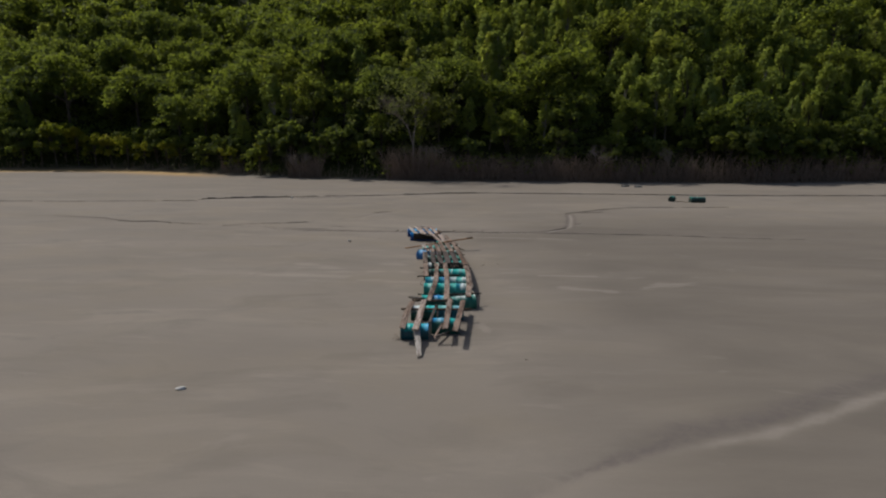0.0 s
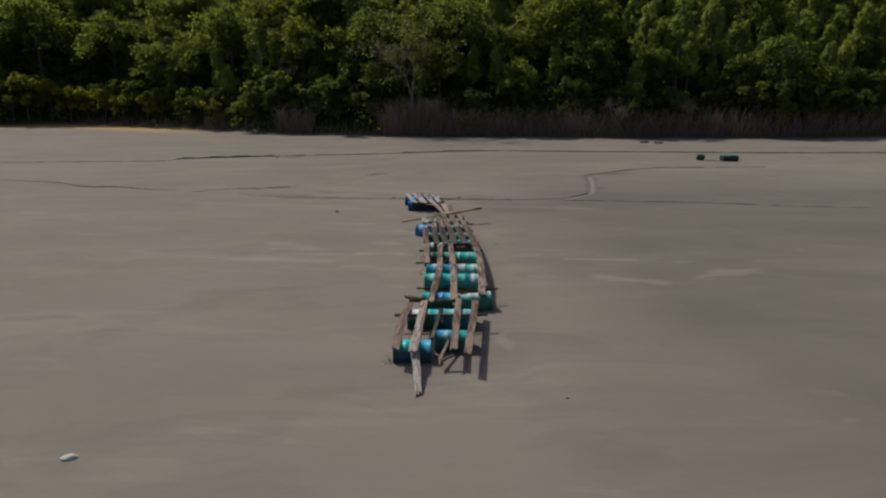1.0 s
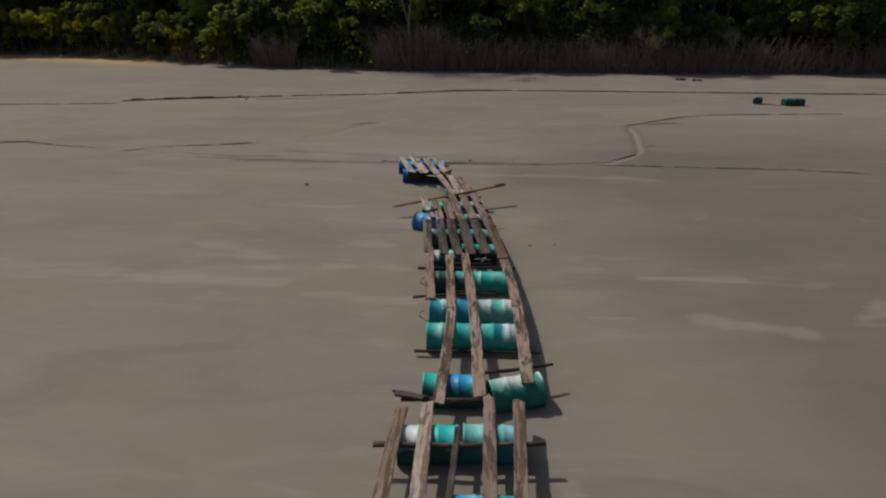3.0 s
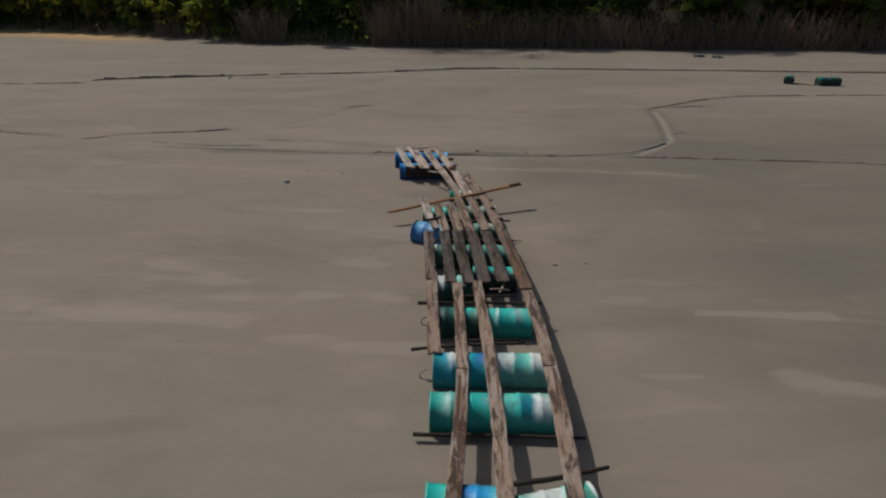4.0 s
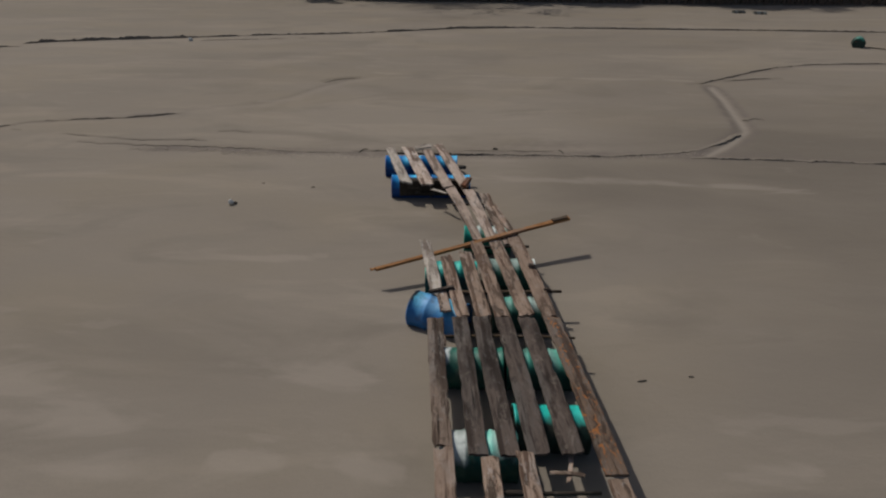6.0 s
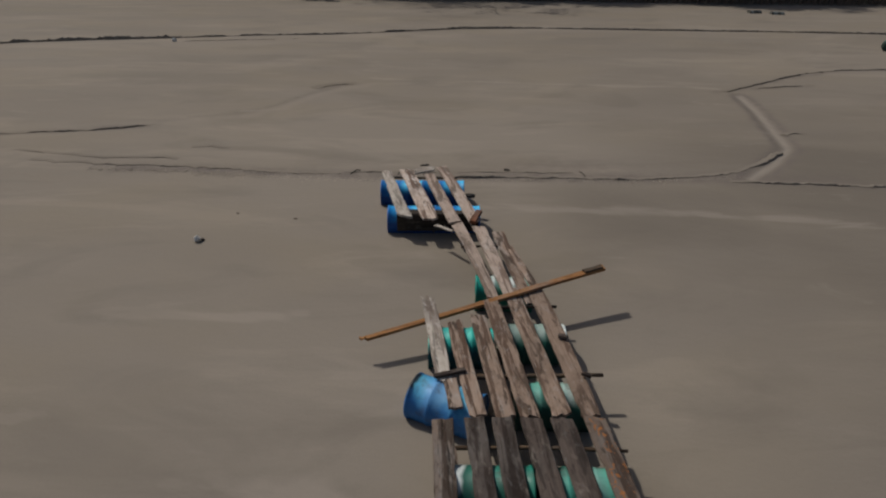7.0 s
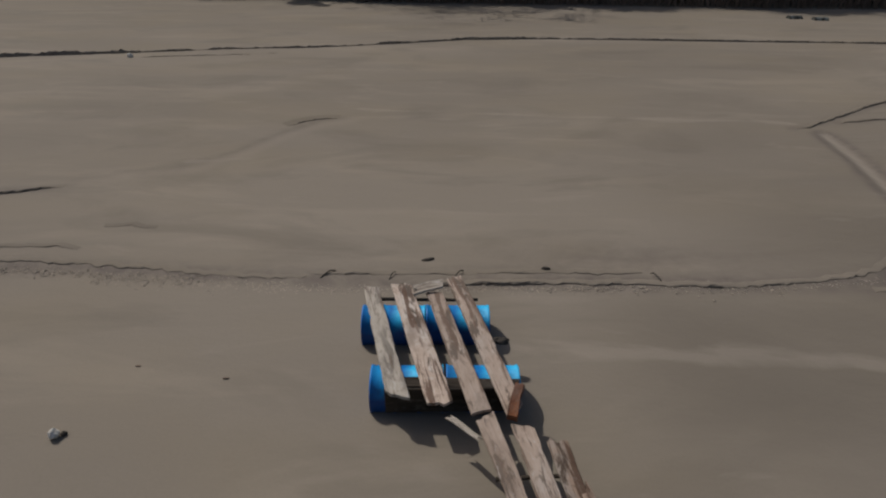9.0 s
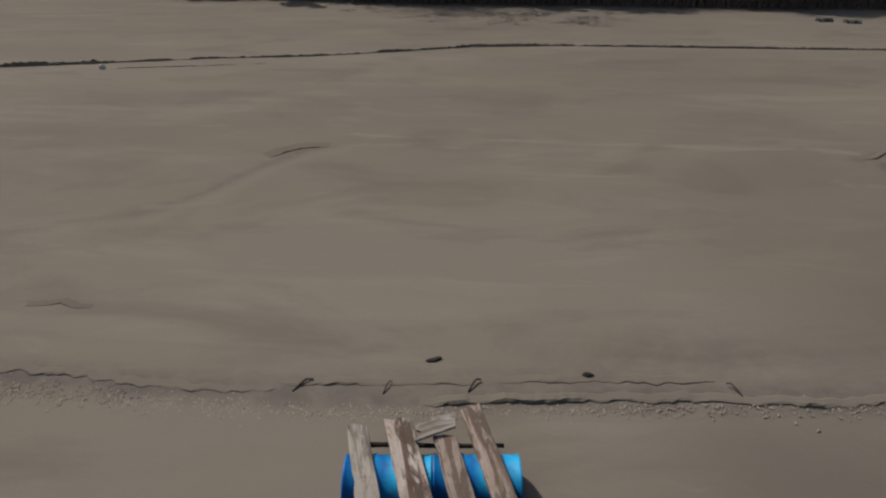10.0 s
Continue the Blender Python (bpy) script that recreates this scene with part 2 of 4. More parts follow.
def part(name, data, parent, label="", m=None):
    """One mesh object under a thing or a part."""
    ob = new(name, data)
    ob.parent = parent
    if m is not None:
        ob.matrix_local = m
    return tagged(ob, label)


def thing(name, label, category, m=None, data=None, group="", kind=""):
    ob = new(name, data)
    if data is None:
        ob.empty_display_size = 0.3
    if m is not None:
        ob.matrix_world = m
    return tagged(ob, label, category, group, kind)


def frame_of(p, q):
    """A pose at p with x towards q and z as near up as can be."""
    p, q = Vector(p), Vector(q)
    x = (q - p).normalized()
    y = Vector((0, 0, 1)).cross(x).normalized()
    z = x.cross(y)
    m = Matrix((x, y, z)).transposed().to_4x4()
    m.translation = p
    return m


def plank_mesh(length, width, thick, material, seed, ragged=0.03, bow=0.015, bend=0.0, taper=1.0, twist=3.0):
    """A sawn board along x: chamfered section, uneven edges, warped, with torn ends."""
    r = random.Random(seed)
    n = max(5, int(length / 0.11))
    c = min(0.008, thick * 0.3)
    mid = (r.uniform(-0.6, -0.2), r.uniform(0.0, 0.2), r.uniform(0.35, 0.65))
    prof = [(-1, -1, 0, c), (-1, 1, 0, -c), (-1, 1, c, 0), *((v, 1, 0, 0) for v in mid), (1, 1, -c, 0), (1, 1, 0, -c), (1, -1, 0, c), (1, -1, -c, 0), *((v, -1, 0, 0) for v in reversed(mid)), (-1, -1, c, 0)]
    np_ = len(prof)
    ph, ph2 = r.uniform(0, 6), r.uniform(0, 6)
    slant = [r.uniform(-0.6, 0.6) for _ in range(2)]
    off = [{v: slant[e] * v + r.uniform(-0.5, 0.5) for v in (-1, *mid, 1)} for e in range(2)]
    verts, faces = [], []
    for i in range(n + 1):
        u = i / n
        w = width * (1 + (taper - 1) * u) * (1 + 0.025 * math.sin(2.3 * u * length + ph) + 0.012 * math.sin(9 * u * length + ph2) + r.uniform(-0.02, 0.02)) / 2
        bite = {e: r.uniform(0.97, 1.02) - (r.random() < 0.06) * r.uniform(0.05, 0.2) for e in (-1, 1)}
        zc = bow * math.sin(math.pi * u + ph) + r.uniform(-1, 1) * 0.0015
        yc = bend * math.sin(math.pi * u) + 0.010 * math.sin(3.1 * u + ph2)
        tw = radians(twist) * math.sin(2.2 * u + ph2)
        for k, (sy, sz, dy, dz) in enumerate(prof):
            y, z = sy * w * bite.get(sy, 1.0) + dy, sz * thick / 2 + dz
            x = u * length
            if i == 0:
                x += ragged * off[0][sy]
            if i == n:
                x += ragged * off[1][sy]
            verts.append((x, yc + y * math.cos(tw) - z * math.sin(tw), zc + z * math.cos(tw) + y * math.sin(tw)))
    for i in range(n):
        for k in range(np_):
            a, b = i * np_ + k, i * np_ + (k + 1) % np_
            faces.append((a, b, b + np_, a + np_))
    for row in (0, n * np_):
        for k in range(4):
            a, b, c1, d = row + 2 + k, row + (3 + k), row + (np_ - 2 - k), row + (np_ - 1 - k)
            faces.append((a, b, c1, d) if row else (d, c1, b, a))
        faces.append(tuple(row + k for k in ((0, 1, 2, np_ - 1) if row else (np_ - 1, 2, 1, 0))))
        faces.append(tuple(row + k for k in ((6, 7, 8, 9) if row else (9, 8, 7, 6))))
    return mesh_of("plank", verts, faces, material)


def stick_mesh(points, radius, material, seed, sides=7, taper=0.75):
    """A crooked pole through points."""
    r = random.Random(seed)
    pts = [Vector(p) for p in points]
    fine = []
    for a, b in zip(pts, pts[1:]):
        k = max(2, int((b - a).length / 0.18))
        fine += [a.lerp(b, i / k) for i in range(k)]
    fine.append(pts[-1])
    for i in range(1, len(fine) - 1):
        fine[i] = fine[i] + Vector((r.uniform(-1, 1), r.uniform(-1, 1), r.uniform(-1, 1))) * radius * 0.22
    verts, faces = [], []
    for i, p in enumerate(fine):
        d = (fine[min(i + 1, len(fine) - 1)] - fine[max(i - 1, 0)]).normalized()
        s = d.cross(Vector((0, 0, 1)) if abs(d.z) < 0.9 else Vector((1, 0, 0))).normalized()
        t = s.cross(d)
        rr = radius * (1 + (taper - 1) * i / (len(fine) - 1)) * r.uniform(0.88, 1.12)
        for k in range(sides):
            a = 2 * math.pi * k / sides
            verts.append(p + (s * math.cos(a) + t * math.sin(a)) * rr)
    for i in range(len(fine) - 1):
        for k in range(sides):
            a, b = i * sides + k, i * sides + (k + 1) % sides
            faces.append((a, b, b + sides, a + sides))
    faces.append(tuple(reversed(range(sides))))
    faces.append(tuple((len(fine) - 1) * sides + k for k in range(sides)))
    return mesh_of("stick", verts, faces, material, True)


def rock_mesh(size, material, seed, rough=0.35):
    bm = bmesh.new()
    bmesh.ops.create_icosphere(bm, subdivisions=3, radius=1)
    o = Vector((seed * 3.7, seed * 1.9, seed * 5.3))
    for v in bm.verts:
        k = 1 + rough * noise.noise(v.co * 1.3 + o) + rough * 0.4 * noise.noise(v.co * 3.5 + o)
        v.co = Vector([c * s * k for c, s in zip(v.co, size)])
    me = bpy.data.meshes.new("rock")
    bm.to_mesh(me)
    bm.free()
    me.materials.append(material)
    return me


# ---- ground ----
SHORE = [(-400, 90), (-120, 88), (-66, 83.0), (-58, 85.6), (-48, 83.8), (-37.6, 79.4), (-28, 74.8), (-19.2, 70.8), (-8, 69.0), (0.2, 68.3), (21, 67.3), (37.4, 67.5), (54.5, 70), (90, 74), (400, 80)]


def shore_y(x):
    return np.interp(x, [p[0] for p in SHORE], [p[1] for p in SHORE])


def hill_z(x, y):
    """Height of the wooded slope behind the shore."""
    d = np.maximum(0.0, y - shore_y(x) - 0.4)
    rise = 0.55 * np.minimum(d, 1.2) + 0.59 * np.clip(d - 1.2, 0, 78) + 0.05 * np.maximum(d - 79, 0)
    return rise * (1 + 0.09 * np.sin(x * 0.055 + 0.6) * np.clip(d / 12, 0, 1))


# pale dried smears: two ends and half a width
SMEARS = [(-8.6, 22.0, -4.3, 21.46, 0.24), (-3.5, 21.12, -0.95, 20.72, 0.24), (2.8, 20.13, 3.77, 20.14, 0.07), (4.5, 22.08, 6.9, 22.04, 0.10), (5.3, 20.2, 7.1, 19.6, 0.24),
          (-6.6, 23.7, -4.6, 23.0, 0.40), (-3.3, 22.64, -1.2, 22.5, 0.11), (-2.1, 16.1, -1.1, 16.2, 0.13), (8.6, 20.35, 11.1, 21.3, 0.28), (-6.0, 27.05, -3.0, 27.3, 0.10), (2.8, 31.2, 8.1, 30.5, 0.12),
          (-0.4, 31.2, 4.8, 31.0, 0.18), (-3.8, 42.5, 9.0, 41.5, 0.13), (-7.4, 38.0, -6.0, 38.25, 0.18), (2.2, 22.4, 3.5, 22.5, 0.13), (1.5, 15.7, 1.75, 14.6, 0.16), (-3.7, 24.3, -2.0, 24.0, 0.22)]
CHANNEL = [(6.42, 33.03), (7.44, 34.0), (8.37, 35.13), (8.51, 35.7), (8.74, 36.71), (9.16, 38.69), (9.41, 40.54)]
NEAR_CHANNEL = [(1.97, 6.32), (2.79, 6.93), (3.81, 7.52), (5.50, 8.20), (7.45, 8.80), (9.17, 9.60), (10.7, 10.45), (12.2, 11.1), (16, 12.0), (22, 12.8)]


def away(px, py, line):
    """Distance of points from a polyline."""
    best = np.full(px.shape, 1e9)
    for (ax, ay), (bx, by) in zip(line, line[1:]):
        dx, dy = bx - ax, by - ay
        u = np.clip(((px - ax) * dx + (py - ay) * dy) / (dx * dx + dy * dy), 0, 1)
        best = np.minimum(best, np.hypot(px - ax - u * dx, py - ay - u * dy))
    return best


def wave(x, y, seed, cell):
    """Smooth random heights about zero."""
    r = np.random.RandomState(seed)
    out = np.zeros_like(x)
    for _ in range(10):
        a, f, p = r.uniform(0, math.pi), r.uniform(0.5, 1.6) / cell, r.uniform(0, 6.28)
        out += np.sin((x * math.cos(a) + y * math.sin(a)) * f * 6.28 + p)
    return out / 10


def grow(start, step, end, ratio=1.16):
    out, v = [], start
    sign = 1 if end > start else -1
    while sign * (end - v) > 0:
        step *= ratio
        v += sign * step
        out.append(v)
    return out


def build_ground():
    xs = np.arange(-16, 16.01, 0.14)
    xs = np.array(sorted(list(xs) + grow(-16, 0.14, -420) + grow(16, 0.14, 420)))
    ys = np.arange(6, 46.01, 0.14)
    ys = np.array(sorted(list(ys) + grow(6, 0.14, -420) + list(np.arange(46.4, 66, 0.4)) + list(np.arange(66.2, 84, 0.45)) + grow(84, 0.45, 900)))
    x, y = np.meshgrid(xs, ys)
    near = np.exp(-((y - 30) / 60.0) ** 2)
    z = 0.022 * wave(x, y, 3, 7.0) + 0.012 * wave(x * 0.5, y, 5, 1.8) * near + 0.006 * wave(x * 0.6, y, 8, 0.6) * near
    c1, c2 = away(x, y, CHANNEL), away(x, y, NEAR_CHANNEL)
    z -= 0.05 * np.exp(-(c1 / 0.20) ** 2)
    z -= 0.035 * np.exp(-(c2 / 0.34) ** 2)
    # the mud lies level beneath the drums
    lane = np.interp(y, [12, 16, 24, 28, 31, 34], [-0.2, 0.1, 0.1, 0.1, -1.2, -1.2])
    z *= 1 - np.exp(-((x - lane) / 2.4) ** 4) * np.clip((y - 11) / 2, 0, 1) * np.clip((34 - y) / 2, 0, 1)
    z += hill_z(x, y)
    z = np.where(y < shore_y(x), np.clip(z, -0.2, 0.06), z)
    nx, ny = len(xs), len(ys)
    me = bpy.data.meshes.new("ground")
    i = np.arange(nx * ny).reshape(ny, nx)
    quads = np.stack([i[:-1, :-1], i[:-1, 1:], i[1:, 1:], i[1:, :-1]], -1).reshape(-1, 4)
    me.from_pydata(np.stack([x, y, z], -1).reshape(-1, 3).tolist(), [], quads.tolist())
    me.polygons.foreach_set("use_smooth", [True] * len(me.polygons))
    d = y - shore_y(x)
    soil = np.clip((d - 0.1) / 0.9, 0, 1)
    rag = 0.16 * wave(x, y, 21, 1.4) + 0.08 * wave(x, y, 22, 0.5)
    silt = np.exp(-(c1 / 0.10) ** 2) * 0.85 + np.clip((x - 4.9) / 1.6, 0, 1) * np.exp(-((away(x, y - 0.0, [(a + 0.1, b - 0.14) for a, b in NEAR_CHANNEL]) + rag) / 0.15) ** 2) * 0.6
    wet_or_shade = np.exp(-((away(x, y, [(a - 0.2, b + 0.40) for a, b in NEAR_CHANNEL]) + rag) / 0.30) ** 2) * np.clip((x - 4.2) / 1.6, 0, 1) + 1.1 * np.exp(-((c1 - 0.27 + 0.5 * rag) / 0.12) ** 2)
    # the near crack's dark line is put in the colour; no lip shades it
    wet_or_shade = wet_or_shade + 1.4 * np.exp(-((away(x, y, [(1.2, 5.7), (1.97, 6.32), (2.79, 6.93), (3.81, 7.52), (5.43, 8.28), (6.3, 8.75), (7.6, 9.2), (9.2, 10.0)]) + 0.6 * rag) / 0.13) ** 2) * np.clip((x - 1.8) / 2, 0.2, 1)
    wet_or_shade = wet_or_shade + 0.55 * np.exp(-((y - 33.10 - 0.3 * wave(x, y, 30, 5.0)) / 0.26) ** 2) * (np.abs(x) < 9) + 0.55 * np.exp(-((y - 33.7 + rag) / 0.5) ** 2 - ((x - 2.2) / 2.4) ** 2)
    sand = np.exp(-((d + 2.4) / 2.9) ** 2) * np.clip((-29 - x) / 9, 0, 1)
    # a brightness fall-off right of the walkway, painted into the mud as darker tone
    damp_or_dim = np.clip((x - 2.4 + 2.2 * wave(x, y, 41, 9.0)) / 5, 0, 1) * np.clip((43 - y + 3 * wave(x, y, 42, 12.0)) / 9, 0, 1)
    damp_or_dim = np.maximum(damp_or_dim, np.exp(-((x - 3.9) / 2.6) ** 4 - ((y - 31.0 + 0.5 * rag) / 1.7) ** 4))
    stains = [[(-9.6, 33.35), (-6.8, 33.15), (-4.6, 32.88), (-1.6, 32.72), (0.5, 32.84), (2.6, 32.85), (4.5, 32.82), (5.8, 32.9)], [(5.8, 32.74), (9.4, 32.52), (13.9, 32.22), (18.1, 31.4)],
              [(8.75, 41.0), (9.8, 41.5), (12.3, 43.3), (15.5, 44.8), (18.6, 45.1)], [(10.4, 41.6), (13.0, 42.2)], [(-29.6, 38.5), (-23.3, 36.4), (-20.6, 36.25), (-16.4, 35.1)], [(-15.2, 34.4), (-13.9, 35.35), (-9.5, 36.45)]]
    for line in stains:
        wet_or_shade = wet_or_shade + 0.75 * np.exp(-((away(x, y, line) + 0.8 * rag) / 0.17) ** 2)
    # a low worn step slanting away from the far bank
    step = [(-4.25, 41.7), (-4.9, 41.35), (-5.66, 40.35), (-6.6, 38.65), (-7.4, 37.75), (-9.5, 36.95), (-12.0, 36.6)]
    fade = np.clip((x + 12.5) / 6, 0.25, 1)
    # the step's shadow and pale face are painted; it has no relief
    wet_or_shade = wet_or_shade + 0.6 * fade * np.exp(-((away(x, y, step) + 1.1 * rag) / 0.15) ** 2)
    silt = silt + 0.26 * fade * np.exp(-((away(x, y, [(a + 0.25, b - 0.32) for a, b in step]) + rag) / 0.2) ** 2)
    smear = np.zeros_like(x)
    for ax, ay, bx, by, w in SMEARS:
        smear = np.maximum(smear, np.clip(1.1 - 0.50 * away(x, y, [(ax, ay), (bx, by)]) / w, 0, 1))
    for key, v in (("smear", smear), ("soil", soil), ("silt", silt), ("sand", sand), ("wet_or_shade", wet_or_shade), ("damp_or_dim", damp_or_dim)):
        me.attributes.new(key, "FLOAT", "POINT").data.foreach_set("value", np.clip(v, 0, 1).astype(np.float32).ravel())
    me.materials.append(MUD)
    return thing("ground", "flat pale grey-brown drying mud, rising to wooded soil", "ground", data=me, kind="structure")


build_ground()

# ---- cracked crust of the mud ----


def ridge(name, label, line, height, seed, gaps=0.45, back=0.30, wiggle=0.05, depth=0.03):
    """A lifted lip of dried crust along a line: a gentle far side and a broken, steep near side."""
    r = random.Random(seed)
    pts = [Vector((x, y, 0)) for x, y in line]
    fine = []
    for a, b in zip(pts, pts[1:]):
        k = max(1, int((b - a).length / 0.07))
        fine += [a.lerp(b, i / k) for i in range(k)]
    fine.append(pts[-1])
    verts, faces = [], []
    for i, p in enumerate(fine):
        d = (fine[min(i + 1, len(fine) - 1)] - fine[max(i - 1, 0)]).normalized()
        s = Vector((-d.y, d.x, 0))
        if s.y < 0:
            s = -s
        q = noise.noise((p.x * 0.9 + seed, p.y * 0.9, seed * 1.7)) + 0.45 * noise.noise((p.x * 4.1, p.y * 4.1, seed * 2.3))
        h = 0.64 * height * max(0.0, min(1.0, 0.5 + gaps * 0.5 + q * 1.15)) * r.uniform(0.75, 1.1)
        h *= min(1.0, i / 6, (len(fine) - 1 - i) / 6)
        if p.y < 36:
            h *= max(0.4, min(1.0, 0.8 + 1.4 * noise.noise((p.x * 1.9 - seed, p.y * 1.9, seed * 0.7))))
        p = p + s * (wiggle * (noise.noise((p.x * 2.3, p.y * 2.3, seed)) + 0.7 * noise.noise((p.x * 6.7, p.y * 6.7, seed))) + r.uniform(-1, 1) * 0.008)
        jag = r.uniform(-0.012, 0.012)
        verts += [p - s * (0.012 + jag) + Vector((0, 0, -depth - 0.02)), p - s * (0.004 + jag) + Vector((0, 0, h * 0.55)), p + s * (0.02 + jag) + Vector((0, 0, h)),
                  p + s * (back * 0.4) + Vector((0, 0, h * 0.55)), p + s * back + Vector((0, 0, -0.07))]
    for i in range(len(fine) - 1):
        for k in range(4):
            a = i * 5 + k
            faces.append((a, a + 5, a + 6, a + 1))
    return thing(name, label, "mud crack", data=mesh_of(name, verts, faces, CRUST), kind="structure", group="cracks in the mud")


LIP = "lifted broken lip of a crack in the dried mud"
ridge("mud_crack", LIP, [(-60, 46.2), (-44, 46.4), (-34, 46.6), (-26.5, 47.3), (-22.6, 47.8)], 0.10, 1, 0.2)
ridge("mud_crack", LIP, [(-23, 48.6), (-21.7, 49.2), (-18.7, 49.9), (-15, 50.8), (-10.7, 51.8), (-7.3, 52.3), (-3.8, 53.3), (-0.4, 54.5)], 0.14, 2, 0.9)
ridge("mud_crack", LIP, [(-22.6, 48.9), (-21.2, 49.35), (-18.7, 49.93), (-16.4, 50.5), (-14.5, 50.95)], 0.26, 26, 1.0, 0.35, 0.03)
ridge("mud_crack", LIP, [(-5.0, 52.95), (-3.8, 53.33), (-2, 53.95), (-0.4, 54.52), (1.5, 54.78), (3.5, 54.9)], 0.20, 27, 0.9, 0.32, 0.03)
ridge("mud_crack", LIP, [(-0.6, 54.5), (3, 54.9), (7, 54.9), (12, 54.7), (18.5, 54.5), (28, 54.0), (40, 54.5), (56, 55.5)], 0.145, 3, 1.1)
ridge("mud_crack", LIP, [(-14.2, 49.9), (-11, 50.4), (-8.6, 50.9)], 0.05, 4, 0.5)
ridge("mud_crack", LIP, [(-29.6, 38.5), (-24.8, 37.5), (-23, 36.4)], 0.05, 5, 0.5)
ridge("mud_crack", LIP, [(-23.3, 36.4), (-21.7, 36.0), (-20.6, 36.25), (-19.3, 35.7), (-18, 35.3), (-16.4, 35.1)], 0.085, 6, 0.8)
ridge("mud_crack", LIP, [(-15.2, 34.4), (-14.4, 34.9), (-13.9, 35.35), (-12.5, 35.65), (-11, 35.9), (-9.5, 36.45)], 0.07, 7, 0.8)
ridge("mud_crack", LIP, [(-14.2, 34.6), (-11.4, 34.1), (-9.6, 33.75), (-8.2, 33.85), (-7.7, 33.75)], 0.03, 8, 0.1)
ridge("mud_crack", LIP, [(-11.4, 33.55), (-9.6, 33.35), (-8, 33.3), (-6.8, 33.2), (-5.7, 33.05), (-4.6, 32.9), (-3.6, 32.85), (-2.6, 32.95)], 0.036, 9, 0.2, 0.3, 0.09)
ridge("mud_crack", LIP, [(-1.6, 32.70), (-0.6, 32.76), (0.5, 32.80), (1.6, 32.84), (2.6, 32.80), (3.7, 32.77)], 0.085, 10, 1.2)
ridge("mud_crack", LIP, [(-4.3, 33.12), (-3.2, 33.0), (-2.2, 33.03), (-1.2, 33.08), (-0.6, 33.05)], 0.05, 25, 0.5)
ridge("mud_crack", LIP, [(-0.7, 33.1), (0.2, 33.15), (1.2, 33.15), (2.2, 33.2)], 0.035, 11, 0.4)
ridge("mud_crack", LIP, [(3.4, 32.77), (4.96, 32.95), (5.68, 33.13), (6.24, 33.32), (6.87, 33.77), (7.59, 34.33), (8.04, 34.8)], 0.042, 12, 0.9, 0.30)
ridge("mud_crack", LIP, [(8.75, 41.0), (9.3, 41.1), (9.8, 41.5), (10.8, 42.2), (12.3, 43.3), (13.8, 44.2), (15.5, 44.8), (18.6, 45.1), (24, 45.4)], 0.085, 14, 0.8)
ridge("mud_crack", LIP, [(10.4, 41.6), (11.6, 41.9), (13.0, 42.2)], 0.055, 15, 0.6)
ridge("mud_crack", LIP, [(8.9, 36.2), (9.2, 36.4), (9.5, 36.3)], 0.06, 16, 0.6)
ridge("mud_crack", LIP, [(5.8, 32.72), (7.6, 32.62), (9.4, 32.5), (10.8, 32.38), (12.3, 32.35), (13.9, 32.2), (15.6, 31.9), (18.1, 31.4), (22, 31.1)], 0.075, 17, 1.1)
ridge("mud_crack", LIP, [(12.0, 32.6), (12.15, 32.9), (12.4, 33.3)], 0.03, 18, 0.7, 0.10)
ridge("mud_crack", LIP, [(13.2, 32.5), (13.3, 32.8), (13.6, 33.2)], 0.03, 19, 0.7, 0.10)
ridge("mud_crack", LIP, [(-5.7, 40.8), (-5.1, 41.4), (-4.3, 41.6)], 0.05, 20, 0.8, 0.9)
ridge("mud_crack", LIP, [(-7.7, 34.6), (-7.2, 34.7), (-6.9, 34.55), (-6.6, 34.5)], 0.04, 23, 0.7)


def clods(name, label, boxes, material, seed, lo, hi):
    """Loose crumbs of crust strewn along strips of ground."""
    r = random.Random(seed)
    verts, faces = [], []
    shape = [(1, 0, 0), (-1, 0, 0), (0, 1, 0), (0, -1, 0), (0, 0, 1), (0, 0, -1)]
    tri = [(0, 2, 4), (2, 1, 4), (1, 3, 4), (3, 0, 4), (2, 0, 5), (1, 2, 5), (3, 1, 5), (0, 3, 5)]
    for (ax, ay), (bx, by), wide, count in boxes:
        for _ in range(count):
            u, v = r.random(), r.gauss(0, 0.5)
            px, py = ax + (bx - ax) * u, ay + (by - ay) * u + wide * v
            s = lo + (hi - lo) * r.random() ** 2.5
            a = r.uniform(0, 3.14)
            k = len(verts)
            for x, y, z in shape:
                x, y, z = x * s * r.uniform(0.9, 2.4), y * s * r.uniform(0.5, 1.0), z * s * r.uniform(0.25, 0.5)
                verts.append((px + x * math.cos(a) - y * math.sin(a), py + x * math.sin(a) + y * math.cos(a), z + s * 0.12))
            faces += [tuple(k + j for j in t) for t in tri]
    return thing(name, label, "mud crumbs", data=mesh_of(name, verts, faces, material), kind="stuff")


clods("mud_crumbs", "crumbled dry mud strewn along the crack", [((-9.6, 33.05), (-6.9, 32.95), 0.16, 420), ((-6.9, 32.85), (-3.6, 32.6), 0.20, 1200), ((-3.6, 32.6), (-1.6, 32.55), 0.13, 420),
      ((-1.6, 32.6), (1.4, 32.7), 0.13, 700), ((1.4, 32.7), (4.6, 32.75), 0.16, 560), ((4.6, 32.8), (6.4, 33.1), 0.12, 120), ((8.8, 41.0), (9.6, 41.2), 0.08, 40)], CRUMB, 31, 0.004, 0.022)

# ---- the barrel walkway ----


